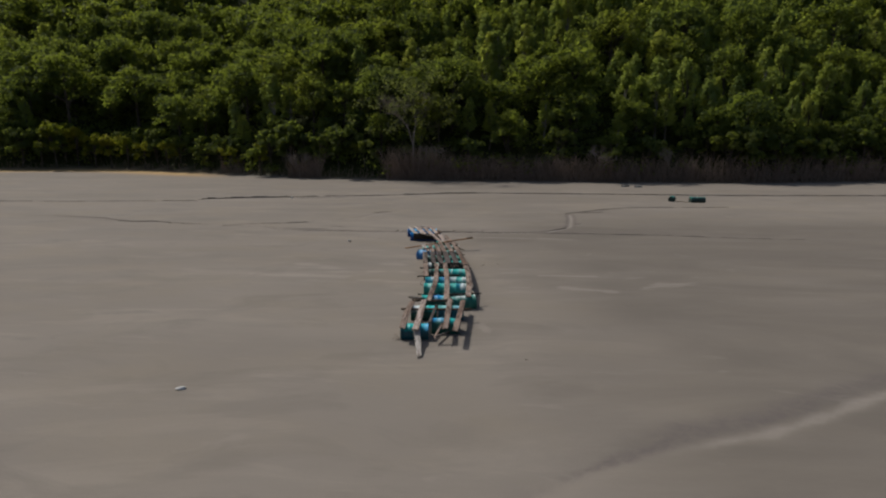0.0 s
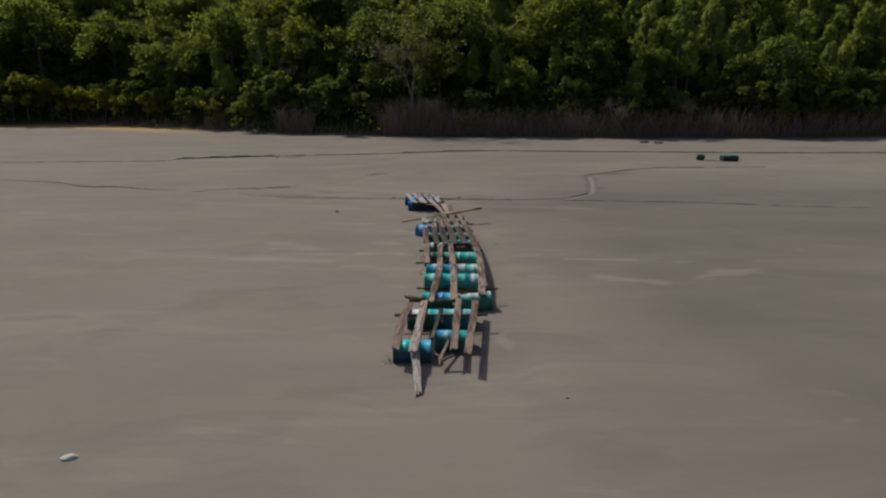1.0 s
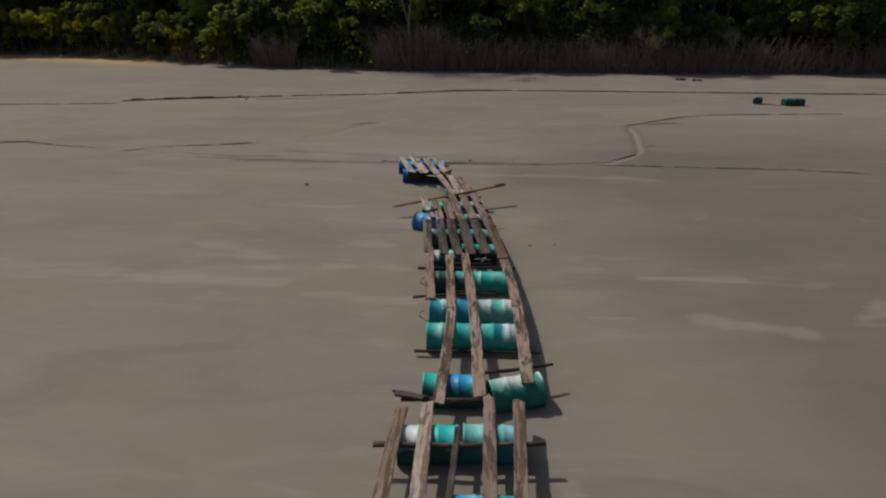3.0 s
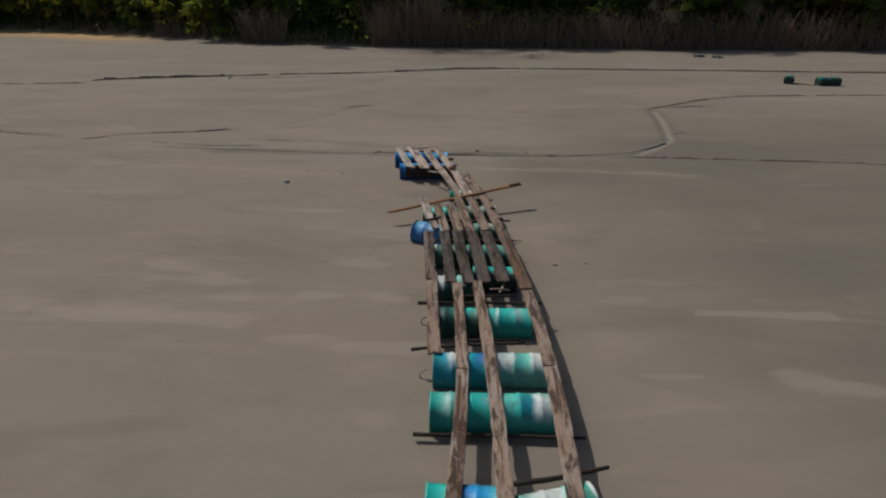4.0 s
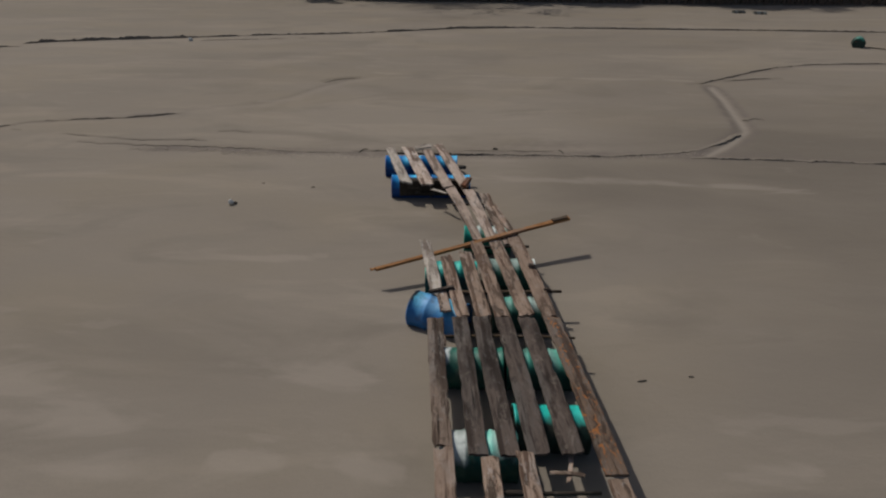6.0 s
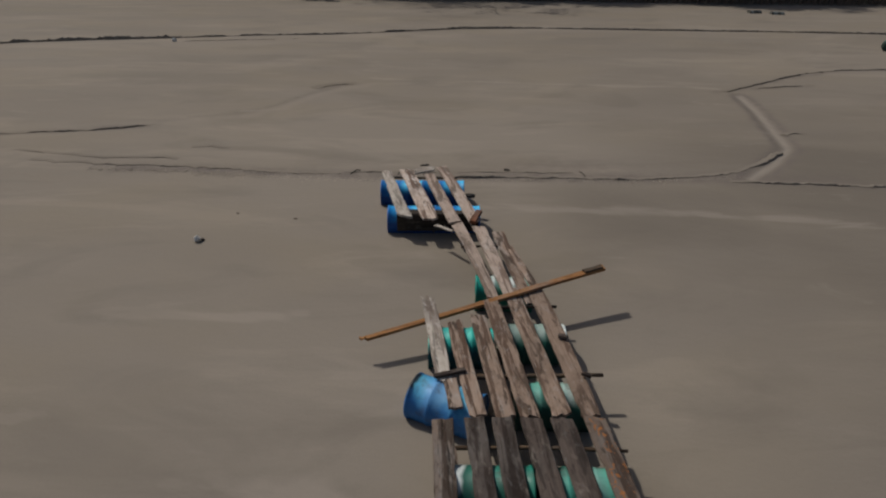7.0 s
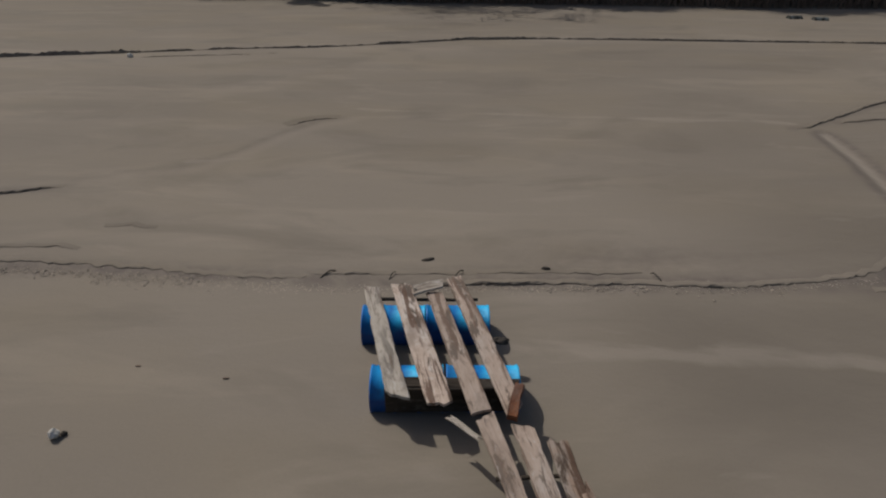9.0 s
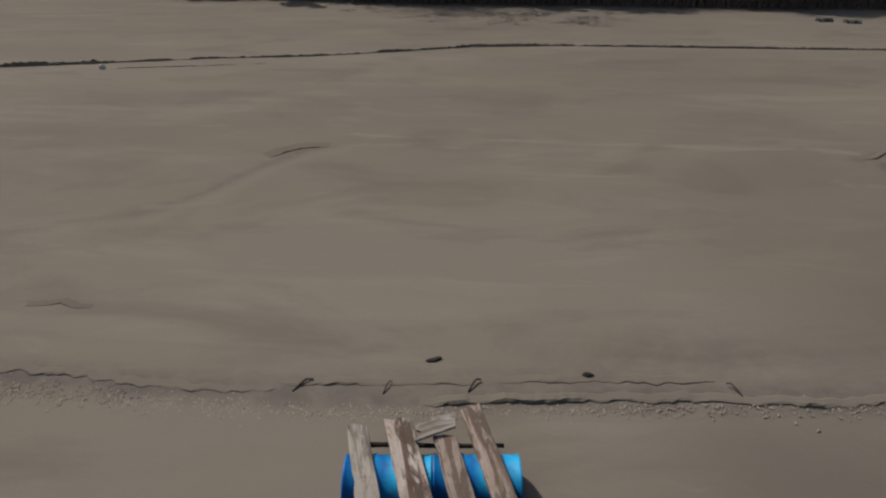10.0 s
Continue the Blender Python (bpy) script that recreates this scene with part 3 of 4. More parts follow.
def drum_meshes(length, material):
    """A drum along x: shell with two rolling hoops, rims, sunk lids and a bung."""
    r, h = 0.288, length / 2
    prof = [(-h, r - 0.012), (-h, r + 0.004), (-h + 0.022, r + 0.004), (-h + 0.03, r - 0.006)]
    for c in (-length / 6, length / 6):
        prof += [(c - 0.035, r - 0.006), (c - 0.014, r + 0.006), (c + 0.014, r + 0.006), (c + 0.035, r - 0.006)]
    prof += [(h - 0.03, r - 0.006), (h - 0.022, r + 0.004), (h, r + 0.004), (h, r - 0.012)]
    n = 36
    verts = [(x, rr * math.cos(2 * math.pi * k / n), rr * math.sin(2 * math.pi * k / n)) for x, rr in prof for k in range(n)]
    faces = [(i * n + k, i * n + (k + 1) % n, (i + 1) * n + (k + 1) % n, (i + 1) * n + k) for i in range(len(prof) - 1) for k in range(n)]
    shell = mesh_of("drum", verts, faces, material, True)
    lids = []
    for s in (-1, 1):
        v = [(s * (h - d), rr * math.cos(2 * math.pi * k / n), rr * math.sin(2 * math.pi * k / n)) for d, rr in ((0, r - 0.012), (0.016, r - 0.02), (0.016, 0.12), (0.010, 0.10)) for k in range(n)]
        f = [(i * n + k, i * n + (k + 1) % n, (i + 1) * n + (k + 1) % n, (i + 1) * n + k) for i in range(3) for k in range(n)] + [tuple(3 * n + k for k in range(n))]
        lids.append(mesh_of("lid", v, f, material))
    bm = bmesh.new()
    bmesh.ops.create_cone(bm, cap_ends=True, segments=14, radius1=0.034, radius2=0.030, depth=0.018, matrix=Matrix.Translation((-(h - 0.008), 0.16, 0.10)) @ pose(0, 0, 0, 0, 90, 0))
    bung = bpy.data.meshes.new("bung")
    bm.to_mesh(bung)
    bm.free()
    bung.materials.append(METAL)
    return shell, lids, bung


DRUMS = {}


def drum(parent, x, y, material, length=0.88, turn=0.0, roll=0.0, z=0.285, tip=0.0, label=""):
    key = (material.name, length)
    if key not in DRUMS:
        DRUMS[key] = drum_meshes(length, material)
    shell, lids, bung = DRUMS[key]
    m = pose(x, y, z, 0, tip, turn) @ pose(0, 0, 0, roll)
    if parent is None:
        d = thing("drum", label, "drum", m, data=shell)
    else:
        d = part("drum", shell, parent, label, parent.matrix_world.inverted() @ m)
    for lid in lids:
        part("lid", lid, d)
    part("bung", bung, d)
    return d


def board(parent, name, p, q, width, material, seed, thick=0.036, label="", **more):
    p, q = Vector(p), Vector(q)
    me = plank_mesh((q - p).length, width, thick, material, seed, **more)
    m = frame_of(p, q)
    if parent is None:
        return me, m
    return part(name, me, parent, label, parent.matrix_world.inverted() @ m)


def crossbar(parent, pts, radius, seed):
    wood = WOOD_BROWN if seed in (1, 2, 9, 13) else STICK
    return part("crossbar", stick_mesh([Vector(p) - parent.matrix_world.translation for p in pts], radius, wood, seed), parent)


way = thing("barrel_walkway", "makeshift plank walkway lashed on old teal steel drums, stranded on mud", "raft", pose(0.1, 20, 0))
bpy.context.view_layer.update()
# under: paint colour darkened for each drum's shaded lower half
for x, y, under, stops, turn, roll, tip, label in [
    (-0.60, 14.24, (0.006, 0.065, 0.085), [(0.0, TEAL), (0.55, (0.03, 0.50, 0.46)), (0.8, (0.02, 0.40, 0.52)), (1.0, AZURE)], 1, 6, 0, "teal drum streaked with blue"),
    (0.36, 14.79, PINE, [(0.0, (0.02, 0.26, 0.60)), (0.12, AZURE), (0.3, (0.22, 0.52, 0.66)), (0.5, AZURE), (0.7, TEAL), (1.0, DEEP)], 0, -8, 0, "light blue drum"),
    (-0.42, 16.09, (0.010, 0.075, 0.05), [(0.0, CHALK), (0.28, CHALK), (0.36, MINT), (0.7, TEAL), (1.0, (0.03, 0.44, 0.5))], 1, 4, 0, "green drum with white-banded top, shade painted dark below"),
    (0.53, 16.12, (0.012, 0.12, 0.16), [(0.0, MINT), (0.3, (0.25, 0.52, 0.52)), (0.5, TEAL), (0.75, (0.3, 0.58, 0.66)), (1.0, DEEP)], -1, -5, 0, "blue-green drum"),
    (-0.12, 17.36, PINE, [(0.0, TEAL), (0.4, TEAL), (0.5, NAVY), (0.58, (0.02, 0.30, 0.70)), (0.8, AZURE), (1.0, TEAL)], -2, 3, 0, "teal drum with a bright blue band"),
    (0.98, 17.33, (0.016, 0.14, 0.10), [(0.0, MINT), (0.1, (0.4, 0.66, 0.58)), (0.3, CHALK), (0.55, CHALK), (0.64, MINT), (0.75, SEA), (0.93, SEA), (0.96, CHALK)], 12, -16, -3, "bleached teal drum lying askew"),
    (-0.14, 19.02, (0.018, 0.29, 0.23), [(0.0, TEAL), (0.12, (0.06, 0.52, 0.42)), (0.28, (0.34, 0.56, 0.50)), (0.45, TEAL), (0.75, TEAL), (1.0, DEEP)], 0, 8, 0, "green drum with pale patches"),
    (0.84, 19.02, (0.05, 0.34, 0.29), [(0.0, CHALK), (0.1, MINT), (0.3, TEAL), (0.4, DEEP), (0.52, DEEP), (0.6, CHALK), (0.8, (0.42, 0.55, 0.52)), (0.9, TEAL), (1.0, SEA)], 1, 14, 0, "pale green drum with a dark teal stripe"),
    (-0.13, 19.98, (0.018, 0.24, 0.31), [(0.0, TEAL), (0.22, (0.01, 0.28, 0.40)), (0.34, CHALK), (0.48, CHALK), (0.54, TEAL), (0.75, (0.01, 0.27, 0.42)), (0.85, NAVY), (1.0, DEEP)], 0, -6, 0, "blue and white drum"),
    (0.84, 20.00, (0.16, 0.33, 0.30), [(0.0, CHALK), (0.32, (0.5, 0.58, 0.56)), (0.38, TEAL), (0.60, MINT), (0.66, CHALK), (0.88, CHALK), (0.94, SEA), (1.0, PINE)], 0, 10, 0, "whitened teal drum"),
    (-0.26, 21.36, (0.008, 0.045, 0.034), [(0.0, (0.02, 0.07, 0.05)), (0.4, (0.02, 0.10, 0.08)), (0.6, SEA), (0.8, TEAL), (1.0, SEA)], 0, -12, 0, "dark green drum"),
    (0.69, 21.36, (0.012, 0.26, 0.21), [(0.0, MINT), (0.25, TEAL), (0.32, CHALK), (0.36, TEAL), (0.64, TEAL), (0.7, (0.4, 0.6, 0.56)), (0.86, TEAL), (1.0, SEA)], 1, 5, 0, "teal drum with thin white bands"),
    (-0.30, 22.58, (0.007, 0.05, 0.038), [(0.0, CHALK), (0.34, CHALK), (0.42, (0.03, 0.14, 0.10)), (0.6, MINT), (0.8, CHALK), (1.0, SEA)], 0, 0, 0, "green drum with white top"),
    # next three drums: the planks' shade is put into their dark colours
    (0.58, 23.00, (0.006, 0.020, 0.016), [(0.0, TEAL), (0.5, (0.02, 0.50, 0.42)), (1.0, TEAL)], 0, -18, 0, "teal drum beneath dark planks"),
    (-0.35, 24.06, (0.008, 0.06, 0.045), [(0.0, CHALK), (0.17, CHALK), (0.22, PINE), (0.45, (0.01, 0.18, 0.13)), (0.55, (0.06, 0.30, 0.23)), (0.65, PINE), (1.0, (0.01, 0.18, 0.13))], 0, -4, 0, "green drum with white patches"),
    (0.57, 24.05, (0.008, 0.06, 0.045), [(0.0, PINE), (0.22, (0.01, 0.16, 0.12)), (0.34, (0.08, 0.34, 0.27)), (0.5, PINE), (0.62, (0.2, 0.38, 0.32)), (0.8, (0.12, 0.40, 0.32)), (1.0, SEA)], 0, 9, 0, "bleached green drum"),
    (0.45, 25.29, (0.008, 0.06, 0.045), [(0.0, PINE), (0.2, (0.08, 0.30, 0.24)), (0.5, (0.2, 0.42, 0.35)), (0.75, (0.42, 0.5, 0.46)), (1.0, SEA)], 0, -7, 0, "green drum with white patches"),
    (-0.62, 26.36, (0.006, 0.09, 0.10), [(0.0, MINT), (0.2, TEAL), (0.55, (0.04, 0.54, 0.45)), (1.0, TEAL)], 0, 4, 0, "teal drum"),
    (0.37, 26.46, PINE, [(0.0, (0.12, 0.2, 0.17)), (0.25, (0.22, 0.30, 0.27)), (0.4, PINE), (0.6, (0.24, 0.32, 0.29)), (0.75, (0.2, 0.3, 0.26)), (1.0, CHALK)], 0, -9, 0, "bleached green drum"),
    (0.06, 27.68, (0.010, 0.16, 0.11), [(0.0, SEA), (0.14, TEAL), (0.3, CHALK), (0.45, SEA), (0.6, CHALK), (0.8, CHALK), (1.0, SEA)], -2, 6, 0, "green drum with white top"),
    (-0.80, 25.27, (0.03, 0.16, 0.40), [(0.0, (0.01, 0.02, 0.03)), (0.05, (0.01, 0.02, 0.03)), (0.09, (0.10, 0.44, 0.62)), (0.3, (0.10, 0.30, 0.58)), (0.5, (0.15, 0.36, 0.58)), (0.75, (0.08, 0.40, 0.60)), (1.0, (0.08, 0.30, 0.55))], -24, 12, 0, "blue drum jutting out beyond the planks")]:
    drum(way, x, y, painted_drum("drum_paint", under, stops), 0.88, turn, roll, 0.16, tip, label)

TOP = 0.468
for a, b, w, mat, seed, more in [
    ((-0.95, 13.80), (-0.84, 16.54), 0.20, WOOD, 101, dict(ragged=0.14, bend=0.05)),
    ((-0.55, 13.68), (-0.44, 16.65), 0.215, WOOD_PALE, 102, dict(ragged=0.10, taper=0.9)),
    ((0.38, 13.80), (0.49, 16.83), 0.185, WOOD, 103, dict(ragged=0.10)),
    ((0.69, 13.55), (0.95, 16.75), 0.185, WOOD, 104, dict(ragged=0.08)),
    ((-0.28, 16.66), (-0.12, 19.60), 0.19, WOOD, 105, dict(ragged=0.05, bend=-0.02)),
    ((0.34, 16.83), (0.20, 22.36), 0.20, WOOD, 106, dict(ragged=0.04, bend=-0.06)),
    ((1.15, 17.20), (1.22, 19.70), 0.22, WOOD, 107, dict(ragged=0.04, bend=-0.01)),
    ((1.22, 19.72), (1.12, 22.05), 0.215, WOOD, 110, dict(ragged=0.03, bend=-0.02)),
    ((-0.54, 20.01), (-0.70, 22.42), 0.215, WOOD, 108, dict(ragged=0.06)),
    ((-0.70, 22.44), (-0.84, 24.76), 0.23, WOOD_MID, 119, dict(ragged=0.04)),
    ((-0.11, 19.62), (-0.19, 22.30), 0.19, WOOD, 109, dict(ragged=0.03))]:
    board(way, "plank", (*a, TOP), (*b, TOP + 0.004), w, mat, seed, **more)
for a, b, w, mat, seed, more in [
    ((-0.30, 22.33), (-0.50, 24.80), 0.22, WOOD_DARK, 111, dict(ragged=0.03)),
    ((0.03, 22.33), (-0.18, 24.79), 0.23, WOOD_DARK, 112, dict(ragged=0.03)),
    ((0.35, 22.34), (0.14, 24.80), 0.25, WOOD_DARK, 113, dict(ragged=0.03)),
    ((0.71, 22.35), (0.49, 24.82), 0.25, WOOD_DARK, 114, dict(ragged=0.03)),
    ((1.11, 22.08), (0.86, 24.84), 0.24, WOOD_RUST, 115, dict(ragged=0.03, bow=0.02)),
    ((-0.45, 24.83), (-0.70, 26.54), 0.2, WOOD, 122, dict(ragged=0.10, bend=0.02)),
    ((-0.14, 24.79), (-0.38, 26.72), 0.225, WOOD, 123, dict(ragged=0.05)),
    ((0.14, 24.83), (-0.20, 27.10), 0.225, WOOD, 124, dict(ragged=0.05)),
    ((0.48, 24.85), (0.14, 27.40), 0.23, WOOD, 125, dict(ragged=0.05)),
    ((0.83, 24.87), (0.47, 27.44), 0.24, WOOD, 126, dict(ragged=0.05, bend=-0.02)),
    ((-0.13, 27.08), (-0.67, 29.50), 0.165, WOOD_PALE, 131, dict(ragged=0.10, bend=-0.03, taper=1.35)),
    ((0.15, 27.08), (-0.28, 29.34), 0.185, WOOD_PALE, 132, dict(ragged=0.06, taper=1.3)),
    ((0.42, 26.98), (0.05, 29.18), 0.15, WOOD, 133, dict(ragged=0.14, bend=0.02, taper=1.45)),
    ((0.66, 26.72), (0.24, 28.60), 0.125, WOOD, 134, dict(ragged=0.12))]:
    board(way, "plank", (*a, TOP + 0.002), (*b, TOP + 0.004), w, mat, seed, **more)
board(way, "plank", (-0.84, 25.38, 0.462), (-1.10, 27.18, 0.40), 0.20, WOOD_WHITE, 121, ragged=0.2)
board(way, "plank", (-0.69, 24.93, 0.468), (-0.80, 25.56, 0.462), 0.165, WOOD, 147, ragged=0.03)
board(way, "plank", (-0.16, 14.35, 0.426), (0.02, 16.14, 0.466), 0.09, WOOD_DARK, 141, ragged=0.05)
board(way, "plank", (0.05, 13.66, 0.20), (0.34, 15.01, 0.42), 0.09, WOOD, 142, ragged=0.1, taper=0.5)
board(way, "plank", (0.08, 13.70, 0.20), (0.50, 13.84, 0.36), 0.08, WOOD_DARK, 143, ragged=0.05)
for pts, rad, seed in [
    ([(-1.18, 15.80, 0.416), (-0.00, 15.80, 0.421), (1.25, 15.88, 0.421)], 0.045, 1), ([(-0.88, 16.81, 0.426), (0.42, 16.77, 0.426)], 0.05, 2),
    ([(0.47, 17.51, 0.436), (1.04, 17.61, 0.441), (1.65, 17.81, 0.416)], 0.035, 3), ([(-0.80, 18.64, 0.10), (0.42, 18.64, 0.10), (1.57, 18.62, 0.10)], 0.030, 4),
    ([(-0.93, 20.17, 0.421), (0.01, 20.32, 0.426), (0.91, 20.40, 0.421)], 0.030, 5), ([(-0.19, 20.44, 0.416), (0.85, 20.50, 0.416)], 0.025, 6),
    ([(-0.91, 21.62, 0.421), (0.32, 21.64, 0.426), (1.36, 21.66, 0.421)], 0.036, 7), ([(-0.09, 21.90, 0.416), (0.93, 21.92, 0.416)], 0.03, 8),
    ([(-0.86, 24.42, 0.422), (0.23, 24.44, 0.426), (1.12, 24.42, 0.421)], 0.026, 9),
    ([(-0.59, 25.50, 0.422), (0.33, 25.54, 0.426), (1.12, 25.58, 0.422)], 0.035, 13), ([(-0.38, 26.95, 0.422), (0.77, 27.01, 0.422)], 0.03, 14),
     ([(-0.59, 28.73, 0.421), (0.23, 28.80, 0.421)], 0.026, 16)]:
    crossbar(way, pts, rad, seed)
# cleat on top of the joint where the inner planks start
board(way, "cleat", (-0.96, 25.45, 0.503), (-0.58, 25.52, 0.508), 0.07, WOOD_DARK, 144, thick=0.04, ragged=0.01)
board(way, "cleat", (0.66, 26.22, 0.511), (0.77, 26.18, 0.511), 0.06, WOOD_DARK, 145, thick=0.045, ragged=0.02)
board(way, "cleat", (0.85, 25.50, 0.511), (0.93, 25.46, 0.511), 0.06, WOOD_DARK, 146, thick=0.045, ragged=0.02)
# iron nails along the joints
nail = bmesh.new()
bmesh.ops.create_cone(nail, cap_ends=True, segments=8, radius1=0.007, radius2=0.005, depth=0.012)
nail_mesh = bpy.data.meshes.new("nail")
nail.to_mesh(nail_mesh)
nail.free()
nail_mesh.materials.append(METAL)
for x, y in [(-0.79, 24.62), (-0.46, 24.64), (-0.14, 24.62), (0.20, 24.62), (0.56, 24.62), (0.93, 24.62), (-0.71, 21.80), (-0.22, 21.80), (0.27, 21.80), (1.12, 21.80), (-0.55, 20.36), (-0.19, 20.41), (0.30, 20.44)]:
    for dx in (-0.05, 0.05):
        part("nail", nail_mesh, way, "", way.matrix_world.inverted() @ pose(x + dx, y, TOP + 0.024))

# ---- blue float at the walkway's end ----
float_ = thing("barrel_float", "small float of bleached planks on bright blue drums", "raft", pose(-1.2, 30.6, 0))
bpy.context.view_layer.update()
for x, y, turn, roll in [(-1.56, 30.22, 1, 4), (-0.65, 30.24, 1, -7), (-1.83, 31.47, 1, 8), (-0.94, 31.49, 1, -3)]:
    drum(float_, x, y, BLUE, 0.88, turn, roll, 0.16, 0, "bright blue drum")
for a, b, w, mat, seed, more in [
    ((-1.62, 29.78), (-2.21, 31.92), 0.26, WOOD_WHITE, 151, dict(ragged=0.12, taper=0.8)), ((-1.16, 29.67), (-1.76, 32.02), 0.30, WOOD_PALE, 152, dict(ragged=0.07)),
    ((-0.70, 29.55), (-1.26, 31.80), 0.235, WOOD_PALE, 153, dict(ragged=0.05)), ((-0.32, 29.60), (-1.00, 32.21), 0.235, WOOD_PALE, 154, dict(ragged=0.08))]:
    board(float_, "plank", (*a, 0.470), (*b, 0.472), w, mat, seed, thick=0.04, **more)
# two added dark boards stand in for the shaded fronts of the near drums
board(float_, "fender_board", (-1.80, 29.925, 0.262), (-0.24, 29.945, 0.262), 0.03, STICK, 155, thick=0.37, ragged=0.02, twist=0.5, bow=0.004, label="dark board on edge, added for the drums' shaded fronts")
board(float_, "crossboard", (-1.80, 30.035, 0.425), (-0.23, 30.055, 0.425), 0.17, STICK, 156, thick=0.028, ragged=0.02, twist=0.5, bow=0.003, label="dark board across the drums, added for their shade")
part("crossbar", stick_mesh([(-0.9, 1.14, 0.415), (0.55, 1.16, 0.415)], 0.03, STICK, 21), float_)
part("block", rock_mesh((0.11, 0.06, 0.05), LUMP, 4), float_, "dark block wedged at the float's edge", pose(0.80, 0.24, 0.42))

# ---- loose wood ----


def loose_board(name, label, p, q, width, material, seed, **more):
    me, m = board(None, name, p, q, width, material, seed, **more)
    return thing(name, label, "board", m, data=me)


pole = thing("long_pole", "long orange-brown wooden pole lying across the walkway planks", "pole", frame_of((-1.92, 26.34, 0.33), (1.50, 27.74, 0.60)))
part("shaft", plank_mesh(3.82, 0.088, 0.05, WOOD_ORANGE, 161, ragged=0.03, bow=0.012, taper=1.35), pole)
part("blade", plank_mesh(0.32, 0.085, 0.04, WOOD_BROWN, 162, ragged=0.01, twist=0.5, bow=0.0), pole, "dark block nailed at the pole's end", pose(3.46, 0.01, 0.046))
part("hook", plank_mesh(0.06, 0.05, 0.03, WOOD_ORANGE, 163, ragged=0.02), pole, "bent tip", pose(-0.02, 0.01, -0.002, 0, 0, 140))
loose_board("ramp_board", "short whitened board sloping from the drums to the mud", (-0.36, 12.58, 0.03), (-0.53, 14.00, 0.416), 0.15, WOOD_WHITE, 164, ragged=0.13, taper=1.35)
loose_board("dark_board", "broken dark board lying across a plank end", (-0.97, 16.79, 0.521), (-0.51, 16.71, 0.526), 0.11, WOOD_DARK, 165, ragged=0.08, thick=0.05)
loose_board("wood_block", "short reddish wooden block on the end of the float", (-0.38, 29.40, 0.531), (-0.24, 29.94, 0.521), 0.115, WOOD_RED, 166, thick=0.07, ragged=0.01)
loose_board("splinter_board", "split pale board end lying on the float's planks", (-1.55, 31.84, 0.515), (-1.18, 31.98, 0.545), 0.25, WOOD_WHITE, 171, thick=0.035, ragged=0.08, taper=0.8)
loose_board("torn_board", "thin torn white board between the float and the walkway", (-1.06, 29.52, 0.40), (-0.74, 29.18, 0.50), 0.075, WOOD_WHITE, 168, ragged=0.08, taper=0.8, thick=0.02)
for k, (x, y) in enumerate([(-0.72, 21.28), (-0.66, 19.76)]):
    part("wire_handle", stick_mesh([(x - 0.1, y - 20.0, 0.36), (x - 0.21, y - 20.03, 0.30), (x - 0.20, y - 20.03, 0.20), (x - 0.1, y - 20.0, 0.15)], 0.013, TWIG_GREY, 40 + k, 6), way, "bent grey wire handle on a drum's end")
board(way, "plank", (-0.72, 24.22, 0.44), (-0.76, 24.52, 0.44), 0.07, WOOD, 148, ragged=0.03, label="short stub of plank")
board(way, "crossboard", (0.45, 22.16, 0.42), (0.80, 22.12, 0.42), 0.05, WOOD, 149, ragged=0.04, thick=0.02)
board(way, "crossboard", (0.62, 22.05, 0.40), (0.70, 22.38, 0.42), 0.05, WOOD, 150, ragged=0.04, thick=0.02)
twig = thing("twig_tangle", "tangle of thin grey twigs beside a drum", "twigs", pose(-1.14, 14.02, 0) @ Matrix.Diagonal((0.7, 0.7, 0.7, 1)))
for k, pts in enumerate([[(0.12, 0.0, 0.0), (0.0, 0.02, 0.20), (-0.14, 0.0, 0.26)], [(0.05, 0.1, 0.0), (-0.08, 0.0, 0.14), (-0.2, -0.1, 0.04)], [(0.1, -0.1, 0.0), (0.02, -0.05, 0.1), (-0.1, -0.16, 0.0)]]):
    part("twig", stick_mesh(pts, 0.011, TWIG, 30 + k, 6), twig)

# ---- small things on the mud ----
for name, label, cat, x, y, size, mat, seed in [
    ("stone", "small white stone on the mud", "stone", -6.27, 10.40, (0.115, 0.075, 0.04), STONE_PALE, 1), ("clod", "dark clod on pale mud with a white cap", "clod", -5.46, 29.57, (0.035, 0.032, 0.03), LUMP, 2),
    ("wood_chip", "dark wood chip near the crack", "wood chip", -1.43, 33.52, (0.11, 0.035, 0.025), LUMP, 3), ("wood_chip", "dark sliver of wood on the mud", "wood chip", 2.01, 24.02, (0.07, 0.016, 0.012), LUMP, 5),
    ("wood_chip", "dark sliver of wood on the mud", "wood chip", 2.72, 24.12, (0.04, 0.016, 0.012), LUMP, 6), ("wood_chip", "small dark chip on the mud", "wood chip", -3.93, 30.52, (0.04, 0.014, 0.010), TWIG, 7),
    ("wood_chip", "small dark chip on the mud", "wood chip", -5.17, 30.73, (0.035, 0.014, 0.010), TWIG, 8), ("stone", "small pale stone beside the far crack", "stone", -14.70, 49.85, (0.13, 0.10, 0.10), STONE_PALE, 9),
    ("clod", "dark clod lying on the crack", "clod", 0.58, 33.27, (0.07, 0.035, 0.03), LUMP, 10), ("wood_chip", "small dark chip on the mud", "wood chip", 2.73, 12.55, (0.035, 0.014, 0.01), LUMP, 13)]:
    thing(name, label, cat, pose(x, y, size[2] * 0.55, 0, 0, (seed * 37) % 40 - 15), data=rock_mesh(size, mat, seed), group="debris on the mud")
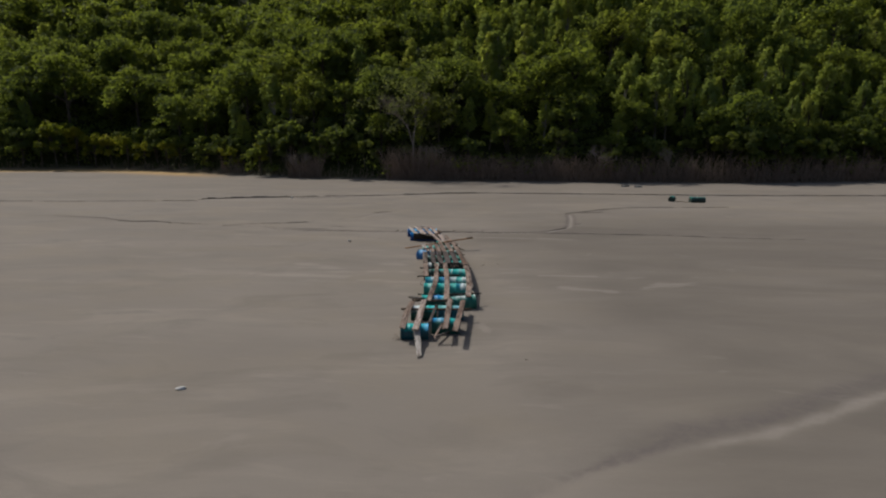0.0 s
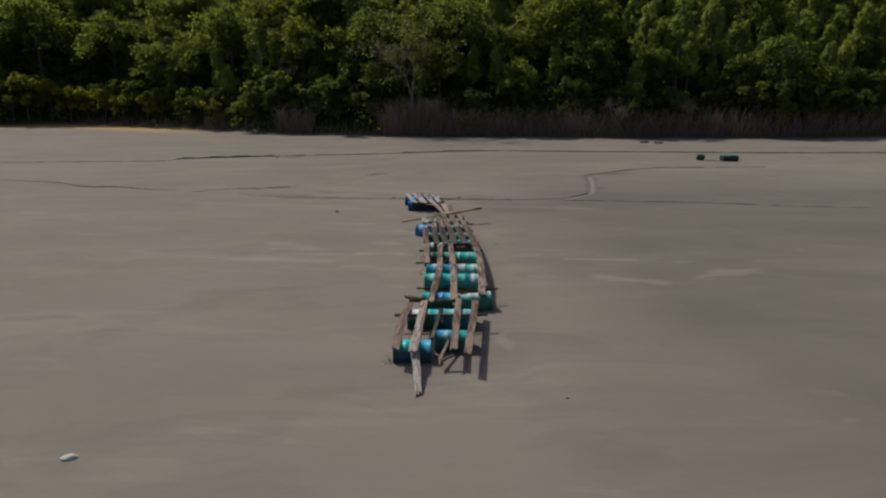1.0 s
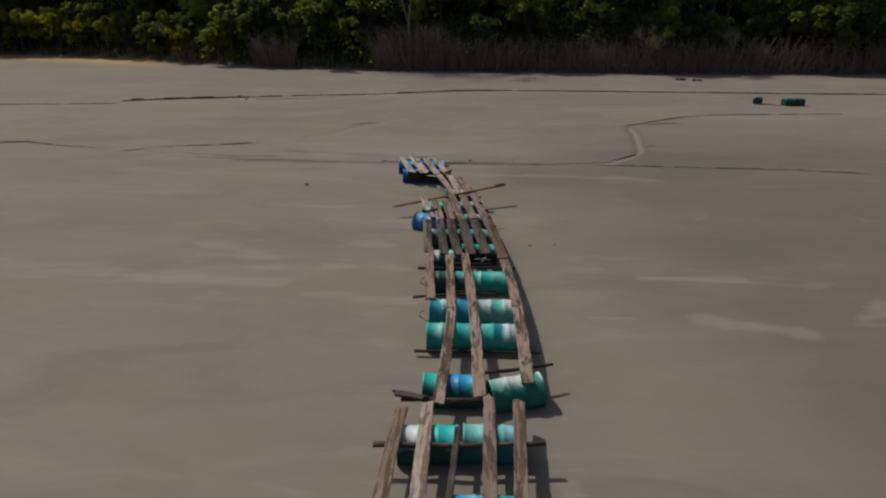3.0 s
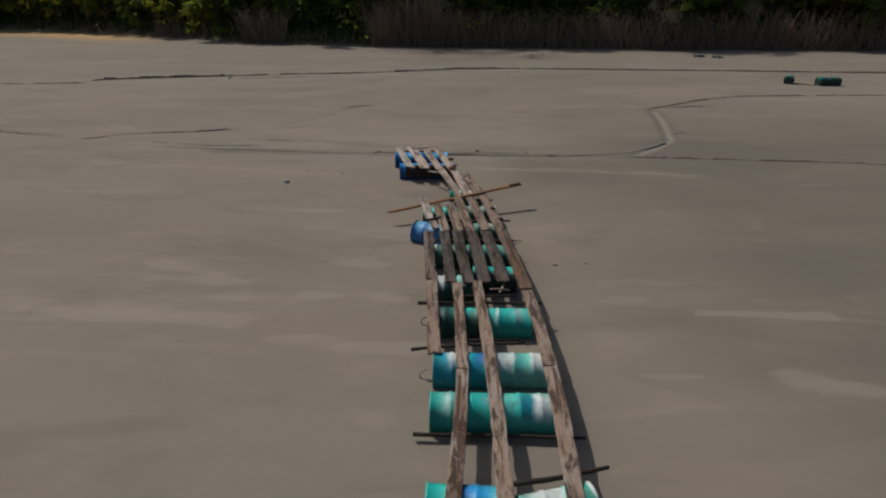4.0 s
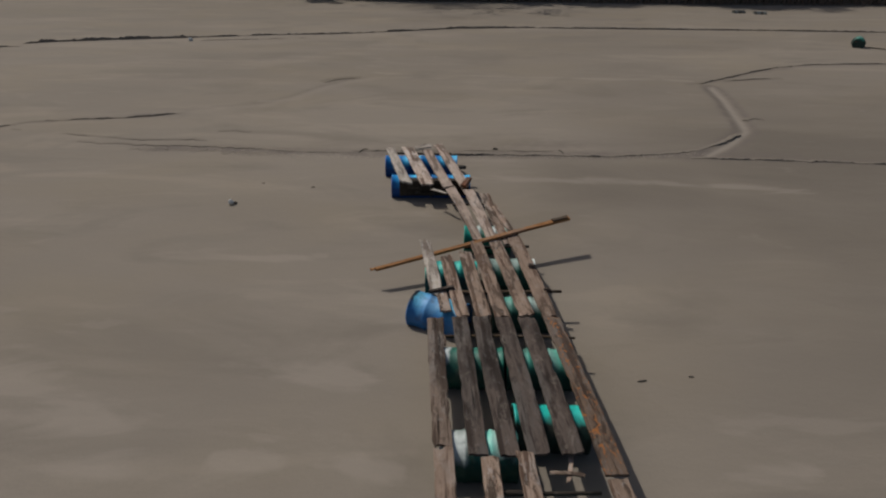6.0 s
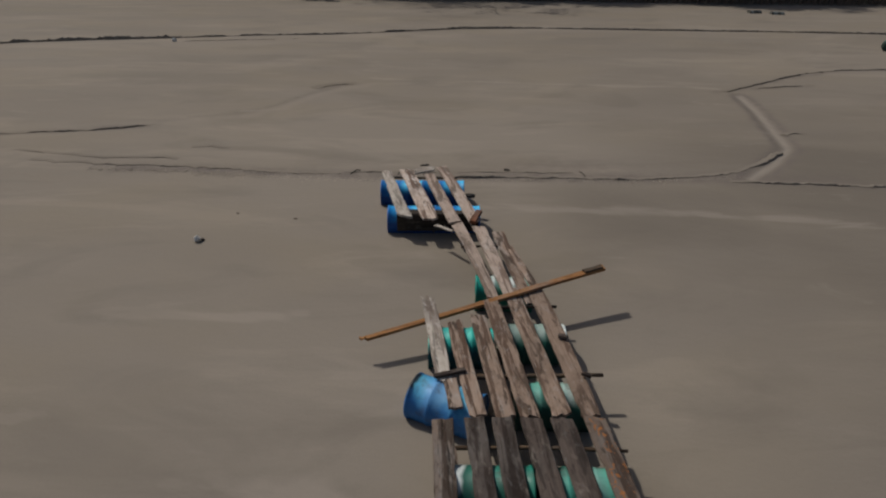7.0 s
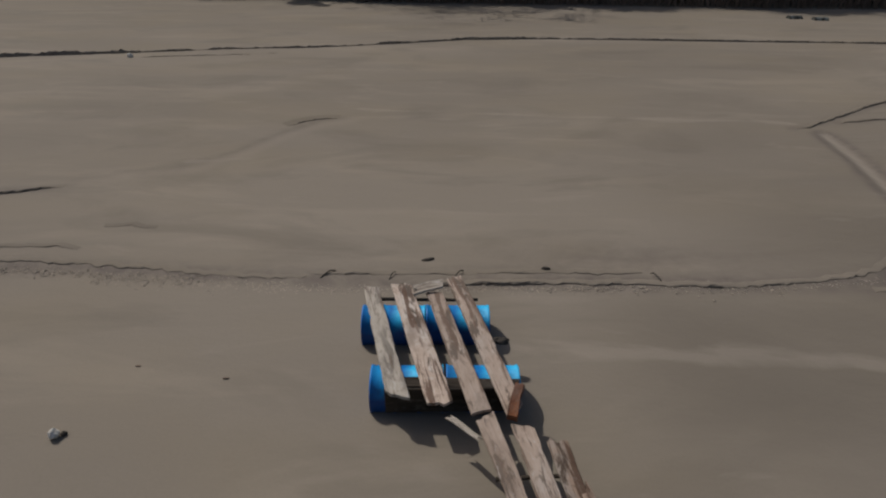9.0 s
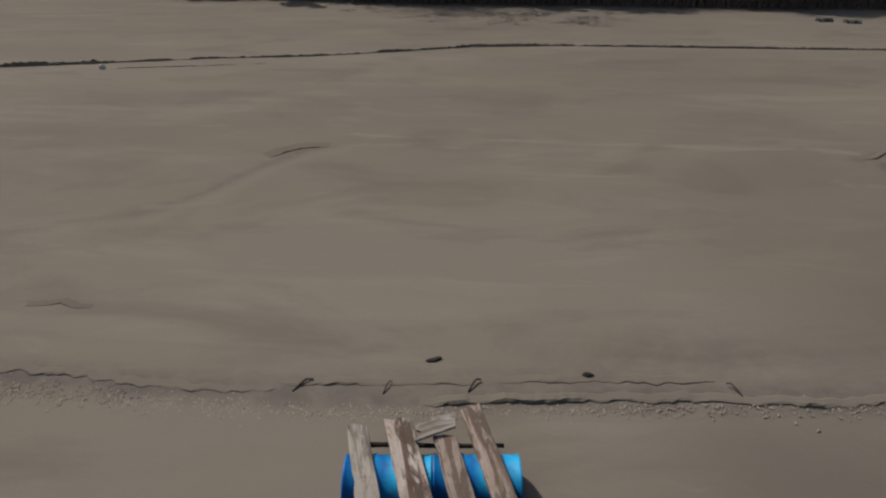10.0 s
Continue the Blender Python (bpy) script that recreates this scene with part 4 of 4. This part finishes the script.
thing("stone", "small whitish stone leaning on a dark clod", "stone", pose(-5.545, 29.53, 0.055), data=rock_mesh((0.062, 0.056, 0.058), STONE_PALE, 14))

for k, (x, y, lean) in enumerate([(-3.12, 33.02, 0.07), (-0.93, 33.06, 0.05), (-2.02, 33.0, 0.03), (2.4, 33.05, -0.04)]):
    thing("twig", "short dark bent twig stuck in the crack", "twig", pose(x, y, 0), data=stick_mesh([(-lean, -0.12, 0.0), (0, -0.02, 0.035), (lean, 0.06, 0.05), (lean * 2.2, 0.08, 0.03)], 0.014 if k < 2 else 0.010, LUMP, 60 + k, 6), group="debris on the mud")

far = thing("drum_pair", "two dark green drums lying end to end on mud", "drums", pose(22.3, 48.5, 0))
bpy.context.view_layer.update()
# shaded front painted dark, top painted pale as if lit
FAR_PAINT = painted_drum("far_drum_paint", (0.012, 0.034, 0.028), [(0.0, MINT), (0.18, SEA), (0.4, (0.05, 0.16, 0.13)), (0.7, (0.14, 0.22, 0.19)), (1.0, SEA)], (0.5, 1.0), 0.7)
drum(far, 22.12, 48.72, FAR_PAINT, 0.62, 3, 5, 0.22)
drum(far, 22.78, 48.72, FAR_PAINT, 0.62, 1, -9, 0.22)
drum(None, 20.45, 49.4, FAR_PAINT, 0.70, 62, 0, 0.20, 0, "dark green drum with a teal end, far out on the mud")
loose_board("dark_board", "thin board joining the far drums", (20.8, 49.1, 0.03), (21.7, 48.6, 0.03), 0.08, WOOD_DARK, 170)
drum(None, 20.05, 62.7, GRIMY, 0.80, 5, 0, -0.11, 0, "dark half-sunk drum near the far shore")
drum(None, 21.35, 62.2, GRIMY, 0.80, -5, 90, -0.11, 0, "dark half-sunk drum near the far shore")

# ---- the wood on the far shore ----


def leaf_cloud(clumps, per, size, rng, lift=0.45, tall=0.85):
    """Leaf sprays round clump centres: bent little quads, facing outward and up."""
    verts, faces = [], []
    for c, rad in clumps:
        d = rng.normal(size=(per, 3))
        d /= np.linalg.norm(d, axis=1)[:, None]
        d[:, 2] = np.where(d[:, 2] < -0.35, -d[:, 2], d[:, 2])
        p = c + d * rad * rng.uniform(0.45, 1.2, (per, 1)) * np.array([1, 1, tall])
        nrm = d + rng.normal(size=(per, 3)) * 0.45 + np.array([0, 0, lift])
        nrm /= np.linalg.norm(nrm, axis=1)[:, None]
        a = np.cross(nrm, rng.normal(size=(per, 3)))
        a /= np.linalg.norm(a, axis=1)[:, None]
        b = np.cross(nrm, a)
        s = size * rng.uniform(0.6, 1.3, (per, 1))
        k = len(verts)
        quad = np.stack([p - a * s, p - b * s * 0.55 - nrm * s * 0.15, p + a * s, p + b * s * 0.55 - nrm * s * 0.15], 1).reshape(-1, 3)
        verts += quad.tolist()
        faces += [(k + 4 * i, k + 4 * i + 1, k + 4 * i + 2, k + 4 * i + 3) for i in range(per)]
    return verts, faces


def trunk_mesh(height, radius, rng, limbs, bark):
    """A tapered, slightly crooked trunk with limbs."""
    verts, faces = [], []

    def tube(pts, r0, r1, sides=6):
        k = len(verts)
        for i, p in enumerate(pts):
            rr = r0 + (r1 - r0) * i / (len(pts) - 1)
            d = pts[min(i + 1, len(pts) - 1)] - pts[max(0, i - 1)]
            d = d / np.linalg.norm(d)
            s = np.cross(d, [0.3, 1.0, 0.1])
            s /= np.linalg.norm(s)
            t = np.cross(d, s)
            for j in range(sides):
                a = 2 * math.pi * j / sides
                verts.append((p + (s * math.cos(a) + t * math.sin(a)) * rr).tolist())
        for i in range(len(pts) - 1):
            for j in range(sides):
                a, b = k + i * sides + j, k + i * sides + (j + 1) % sides
                faces.append((a, b, b + sides, a + sides))

    lean = rng.normal(size=2) * 0.05
    axis = [np.array([lean[0] * z + 0.08 * math.sin(z), lean[1] * z, z]) for z in np.linspace(-0.4, height, 7)]
    tube(axis, radius, radius * 0.3)
    for end in limbs:
        z0 = rng.uniform(0.3, 0.75) * height
        a = np.array([lean[0] * z0 + 0.08 * math.sin(z0), lean[1] * z0, z0])
        mid = (a + end) / 2 + np.array([0, 0, 0.3])
        tube([a, mid, end], radius * 0.4, radius * 0.1, 5)
    return mesh_of("trunk", verts, faces, bark)


def make_tree(kind, seed):
    """Trunk and crown meshes of one kind of tree."""
    rng = np.random.RandomState(seed)
    if kind == "round":
        h, rx, rz, base, n, per, leaf, mat, bark = rng.uniform(7, 9), rng.uniform(2.8, 3.4), rng.uniform(3.0, 3.7), 0.42, 110, 30, 0.20, LEAF, BARK
    elif kind == "tall":
        h, rx, rz, base, n, per, leaf, mat, bark = rng.uniform(7.5, 10), rng.uniform(1.45, 1.9), rng.uniform(3.6, 4.5), 0.36, 84, 34, 0.18, LEAF_TALL, BARK_PALE if seed % 2 else BARK
    elif kind == "bush":
        h, rx, rz, base, n, per, leaf, mat, bark = rng.uniform(2.8, 3.6), rng.uniform(1.4, 1.9), rng.uniform(1.3, 1.7), 0.5, 18, 60, 0.18, LEAF, BARK
    else:
        h, rx, rz, base, n, per, leaf, mat, bark = rng.uniform(3.8, 4.6), rng.uniform(1.3, 1.7), rng.uniform(1.8, 2.2), 0.5, 20, 62, 0.18, LEAF_YELLOW, BARK
    clumps, ends = [], []
    for i in range(n):
        d = rng.normal(size=3)
        d /= np.linalg.norm(d)
        if d[2] < -0.55:
            d[2] *= -1
        k = rng.uniform(0.50, 1.04)
        narrow = 1.0 if kind != "tall" else min(1.0, 1.05 - 0.55 * d[2] * k)
        wob = 1 + 0.25 * math.sin(3 * math.atan2(d[1], d[0]) + seed)
        c = np.array([d[0] * rx * k * wob * narrow, d[1] * rx * k * wob * narrow, h * base + rz * 0.35 + d[2] * rz * k * 0.9])
        clumps.append((c, rng.uniform(0.15, 0.34) * min(rx, rz)))
        if i < 7:
            ends.append(c)
    verts, faces = leaf_cloud(clumps, per, leaf, rng, tall=1.5 if kind == "tall" else 0.85)
    return trunk_mesh(h * 0.85, 0.035 * h ** 0.8, rng, ends, bark), mesh_of("crown", verts, faces, mat)


KINDS = {k: [make_tree(k, 10 * j + n) for n in range(c)] for j, (k, c) in enumerate((("round", 5), ("tall", 4), ("bush", 3), ("yellow", 2)))}
LABELS = {"round": "leafy green broadleaf tree in dense woodland on the slope", "tall": "slender tall tree with a narrow green crown and pale trunk",
          "bush": "low green bush at the foot of the wood", "yellow": "yellow-green bush on the sandy shore"}


def plant(kind, n, x, y, scale, turn):
    trunk, crown = KINDS[kind][n % len(KINDS[kind])]
    z = float(hill_z(np.array(x), np.array(y))) - 0.1
    name = "tree" if kind in ("round", "tall") else "bush"
    t = thing(name, LABELS[kind], name, pose(x, y, z, 0, 0, turn) @ Matrix.Diagonal((scale, scale, scale * 1.04, 1)), group="woodland")
    for nm, me in (("trunk", trunk), ("crown", crown)):
        part(nm, me, t)


def join_trees(name, label, places, material):
    """Trees too far up the slope to count, in one mesh."""
    co, idx, which, total = [], [], [], 0
    r = random.Random(12)
    for kind, n, m in places:
        crown = KINDS[kind][n % len(KINDS[kind])][1]
        v = np.empty(len(crown.vertices) * 3, np.float32)
        crown.vertices.foreach_get("co", v)
        v = v.reshape(-1, 3) @ np.array(m.to_3x3()).T + np.array(m.translation)
        # far off, a third of the sprays, each that much larger, fill the same crown
        v = v.reshape(-1, 4, 3)[::3]
        mid = v.mean(axis=1, keepdims=True)
        v = (mid + (v - mid) * 1.6).reshape(-1, 3)
        q = np.arange(len(v), dtype=np.int32)
        co.append(v)
        idx.append(q + total)
        total += len(v)
        which.append(np.full(len(v), r.random(), np.float32))
    co, idx = np.concatenate(co), np.concatenate(idx)
    me = bpy.data.meshes.new(name)
    me.vertices.add(len(co))
    me.vertices.foreach_set("co", co.astype(np.float32).ravel())
    me.loops.add(len(idx))
    me.loops.foreach_set("vertex_index", idx.astype(np.int32))
    me.polygons.add(len(idx) // 4)
    me.polygons.foreach_set("loop_start", np.arange(0, len(idx), 4, dtype=np.int32))
    me.update(calc_edges=True)
    me.attributes.new("which", "FLOAT", "POINT").data.foreach_set("value", np.concatenate(which))
    me.materials.append(material)
    thing(name, label, "woodland", data=me, kind="stuff")


def build_wood():
    distant = []
    rng = random.Random(77)
    d, row = 5.6, 0
    while d < 74:
        wide = 0.86 * (72 + d) + 14
        x = -wide + rng.uniform(0, 4)
        while x < wide:
            px, py = x + rng.uniform(-1.0, 1.0), float(shore_y(np.array(x))) + d + rng.uniform(-1.2, 1.2)
            tall = rng.random() < (0.72 if px > 2 else 0.25)
            kind = "tall" if tall else "round"
            s = (rng.uniform(0.74, 1.15) if tall else rng.uniform(0.72, 1.45)) * (0.76 if row == 0 else 1.0)
            if abs(px) < 0.86 * (py + 3) + 12 and not (-66 < px < -45 and d < 8):
                n, turn = rng.randrange(9), rng.uniform(0, 360)
                if d > 31:
                    z = float(hill_z(np.array(px), np.array(py))) - 0.1
                    distant.append((kind, n, pose(px, py, z, 0, 0, turn) @ Matrix.Diagonal((s, s, s, 1))))
                else:
                    plant(kind, n, px, py, s, turn)
            x += (2.6 if tall else 3.2 + 1.8 * s) * (1 + 0.004 * d)
        d += 4.3 + 0.035 * d
        row += 1
    for k in range(74):
        x = -74 + k * 1.95 + rng.uniform(-0.9, 0.9)
        if -9 < x < -1 or (-1 < x < 30 and k % 3):
            continue
        plant("bush", k, x, float(shore_y(np.array(x))) + rng.uniform(1.5, 4.6), rng.uniform(0.75, 1.6), rng.uniform(0, 360))
    for x, s in ((-61.5, 1.5), (-58.6, 1.35), (-55.8, 1.15), (-53.0, 1.1), (-50.0, 1.05), (-47.0, 0.9), (-42.5, 0.9), (-26.0, 0.9), (-31.0, 0.8)):
        plant("yellow", int(-x), x, float(shore_y(np.array(x))) + 0.4, s, x * 40)
    join_trees("upper_woodland", "dense green broadleaf woodland high on the slope", [p for p in distant if p[0] == "round"], LEAF_HIGH)
    join_trees("upper_slender_trees", "dense stand of slender trees high on the slope", [p for p in distant if p[0] == "tall"], LEAF_TALL)


build_wood()


def dry_brush():
    """Leafless grey-brown brush along the waterline."""
    r = random.Random(5)
    verts, faces = [], []

    def blade(p, q, w):
        p, q = np.array(p), np.array(q)
        d = q - p
        s = np.cross(d, [r.uniform(-1, 1), r.uniform(-1, 1), 0.2])
        s = s / (np.linalg.norm(s) + 1e-9) * w
        t = np.cross(d, s)
        t = t / (np.linalg.norm(t) + 1e-9) * w
        k = len(verts)
        verts.extend([(p + s).tolist(), (p - s * 0.5 + t * 0.87).tolist(), (p - s * 0.5 - t * 0.87).tolist(), q.tolist()])
        faces.extend([(k, k + 1, k + 3), (k + 1, k + 2, k + 3), (k + 2, k, k + 3)])

    patches = [(-33, -29, 120, 2.2), (-21.5, -17, 420, 3.0), (-8, -1, 900, 3.8), (-1, 12, 1100, 3.0), (12, 30, 1400, 3.0), (30, 60, 1600, 3.0), (-70, -33, 260, 1.4), (-29, -8, 300, 1.3)]
    for a, b, n, tall in patches:
        for _ in range(n):
            x = r.uniform(a, b)
            y = float(shore_y(np.array(x))) + r.uniform(0.1, 1.5)
            z = float(hill_z(np.array(x), np.array(y))) - 0.05
            h = tall * (0.25 + 0.9 * r.random() ** 1.6)
            top = (x + r.gauss(0, 0.30) * h, y + r.gauss(0, 0.25) * h, z + h)
            blade((x, y, z), top, 0.018 + 0.006 * h)
            for _ in range(3):
                u = r.uniform(0.3, 0.9)
                m = [x + (top[0] - x) * u, y + (top[1] - y) * u, z + h * u]
                blade(m, (m[0] + r.gauss(0, 0.28) * h * 0.6, m[1] + r.gauss(0, 0.2) * h * 0.6, m[2] + r.uniform(0.1, 0.35) * h), 0.012)
    thing("dry_brush", "leafless grey-brown brush along the edge of the mud", "brush", data=mesh_of("dry_brush", verts, faces, TWIG), kind="stuff")


dry_brush()


def bare_tree(x, y, height, seed, label, depth=6, leafy=0):
    """A leafless tree: trunk, forking limbs and a haze of fine twigs."""
    r = random.Random(seed)
    limbs, twigs = ([], []), ([], [])

    def tube(store, p, q, r0, r1):
        verts, faces = store
        d = (q - p).normalized()
        s = d.cross(Vector((0.3, 1, 0.2))).normalized()
        t = s.cross(d)
        k = len(verts)
        for c, rr in ((p, r0), (q, r1)):
            for j in range(4):
                a = math.pi / 2 * j
                verts.append(c + (s * math.cos(a) + t * math.sin(a)) * rr)
        faces.extend([(k + j, k + (j + 1) % 4, k + 4 + (j + 1) % 4, k + 4 + j) for j in range(4)])

    def branch(p, d, length, rad, level):
        if level and (p + d * length).z < 1.2:
            d = Vector((d.x, d.y, abs(d.z) + 0.3)).normalized()
        q = p + d * length
        tube(limbs if level < 3 else twigs, p, q, rad, rad * 0.65)
        if level >= depth:
            return
        for _ in range(3 if level < depth - 1 else 4):
            turn = Vector((r.gauss(0, 1), r.gauss(0, 1), r.gauss(0.25, 0.6)))
            branch(p + d * length * r.uniform(0.55, 1.0), (d + turn * 0.5).normalized(), length * r.uniform(0.6, 0.8), rad * 0.6, level + 1)

    z = float(hill_z(np.array(x), np.array(y))) - 0.1
    t = thing("bare_tree", label, "tree", pose(x, y, z), group="woodland")
    branch(Vector((0, 0, 0)), Vector((0.04, -0.03, 1)).normalized(), height * 0.34, 0.010 * height, 0)
    part("trunk", mesh_of("trunk", *limbs, TWIG_GREY), t)
    part("crown", mesh_of("crown", *twigs, TWIG_GREY), t)
    if leafy:
        rng = np.random.RandomState(seed)
        clumps = [(rng.normal(size=3) * np.array([0.19, 0.12, 0.22]) * height + np.array([0, 0, 0.56 * height]), rng.uniform(0.05, 0.10) * height) for _ in range(leafy)]
        part("foliage", mesh_of("foliage", *leaf_cloud(clumps, 26, 0.15, rng), LEAF_GREY), t, "thin dusty grey-green foliage")


bare_tree(-5.0, 71.6, 13.5, 3, "tall half-bare grey tree at the edge of the mud", 7, 110)
bare_tree(-2.6, 69.6, 5.5, 4, "leafless grey sapling at the edge of the mud")
bare_tree(-19.8, 71.3, 4.0, 5, "low leafless brown shrub at the edge of the mud")
bare_tree(18.5, 68.6, 5.0, 6, "leafless grey sapling at the edge of the mud")
bare_tree(27.0, 68.7, 4.2, 7, "leafless grey sapling at the edge of the mud")


def undergrowth():
    """Low leaves between the trees."""
    rng = np.random.RandomState(9)
    clumps = []
    while len(clumps) < 2000:
        d = rng.uniform(1.0, 64)
        x = rng.uniform(-75, 70)
        y = float(shore_y(np.array(x))) + d
        if abs(x) < 0.86 * (y + 3) + 4:
            clumps.append((np.array([x, y, float(hill_z(np.array(x), np.array(y))) + rng.uniform(0.4, 1.8)]), rng.uniform(0.8, 1.7)))
    verts, faces = leaf_cloud(clumps, 52, 0.24, rng)
    thing("undergrowth", "dense low green undergrowth between the trees", "undergrowth", data=mesh_of("undergrowth", verts, faces, LEAF), kind="stuff")


undergrowth()
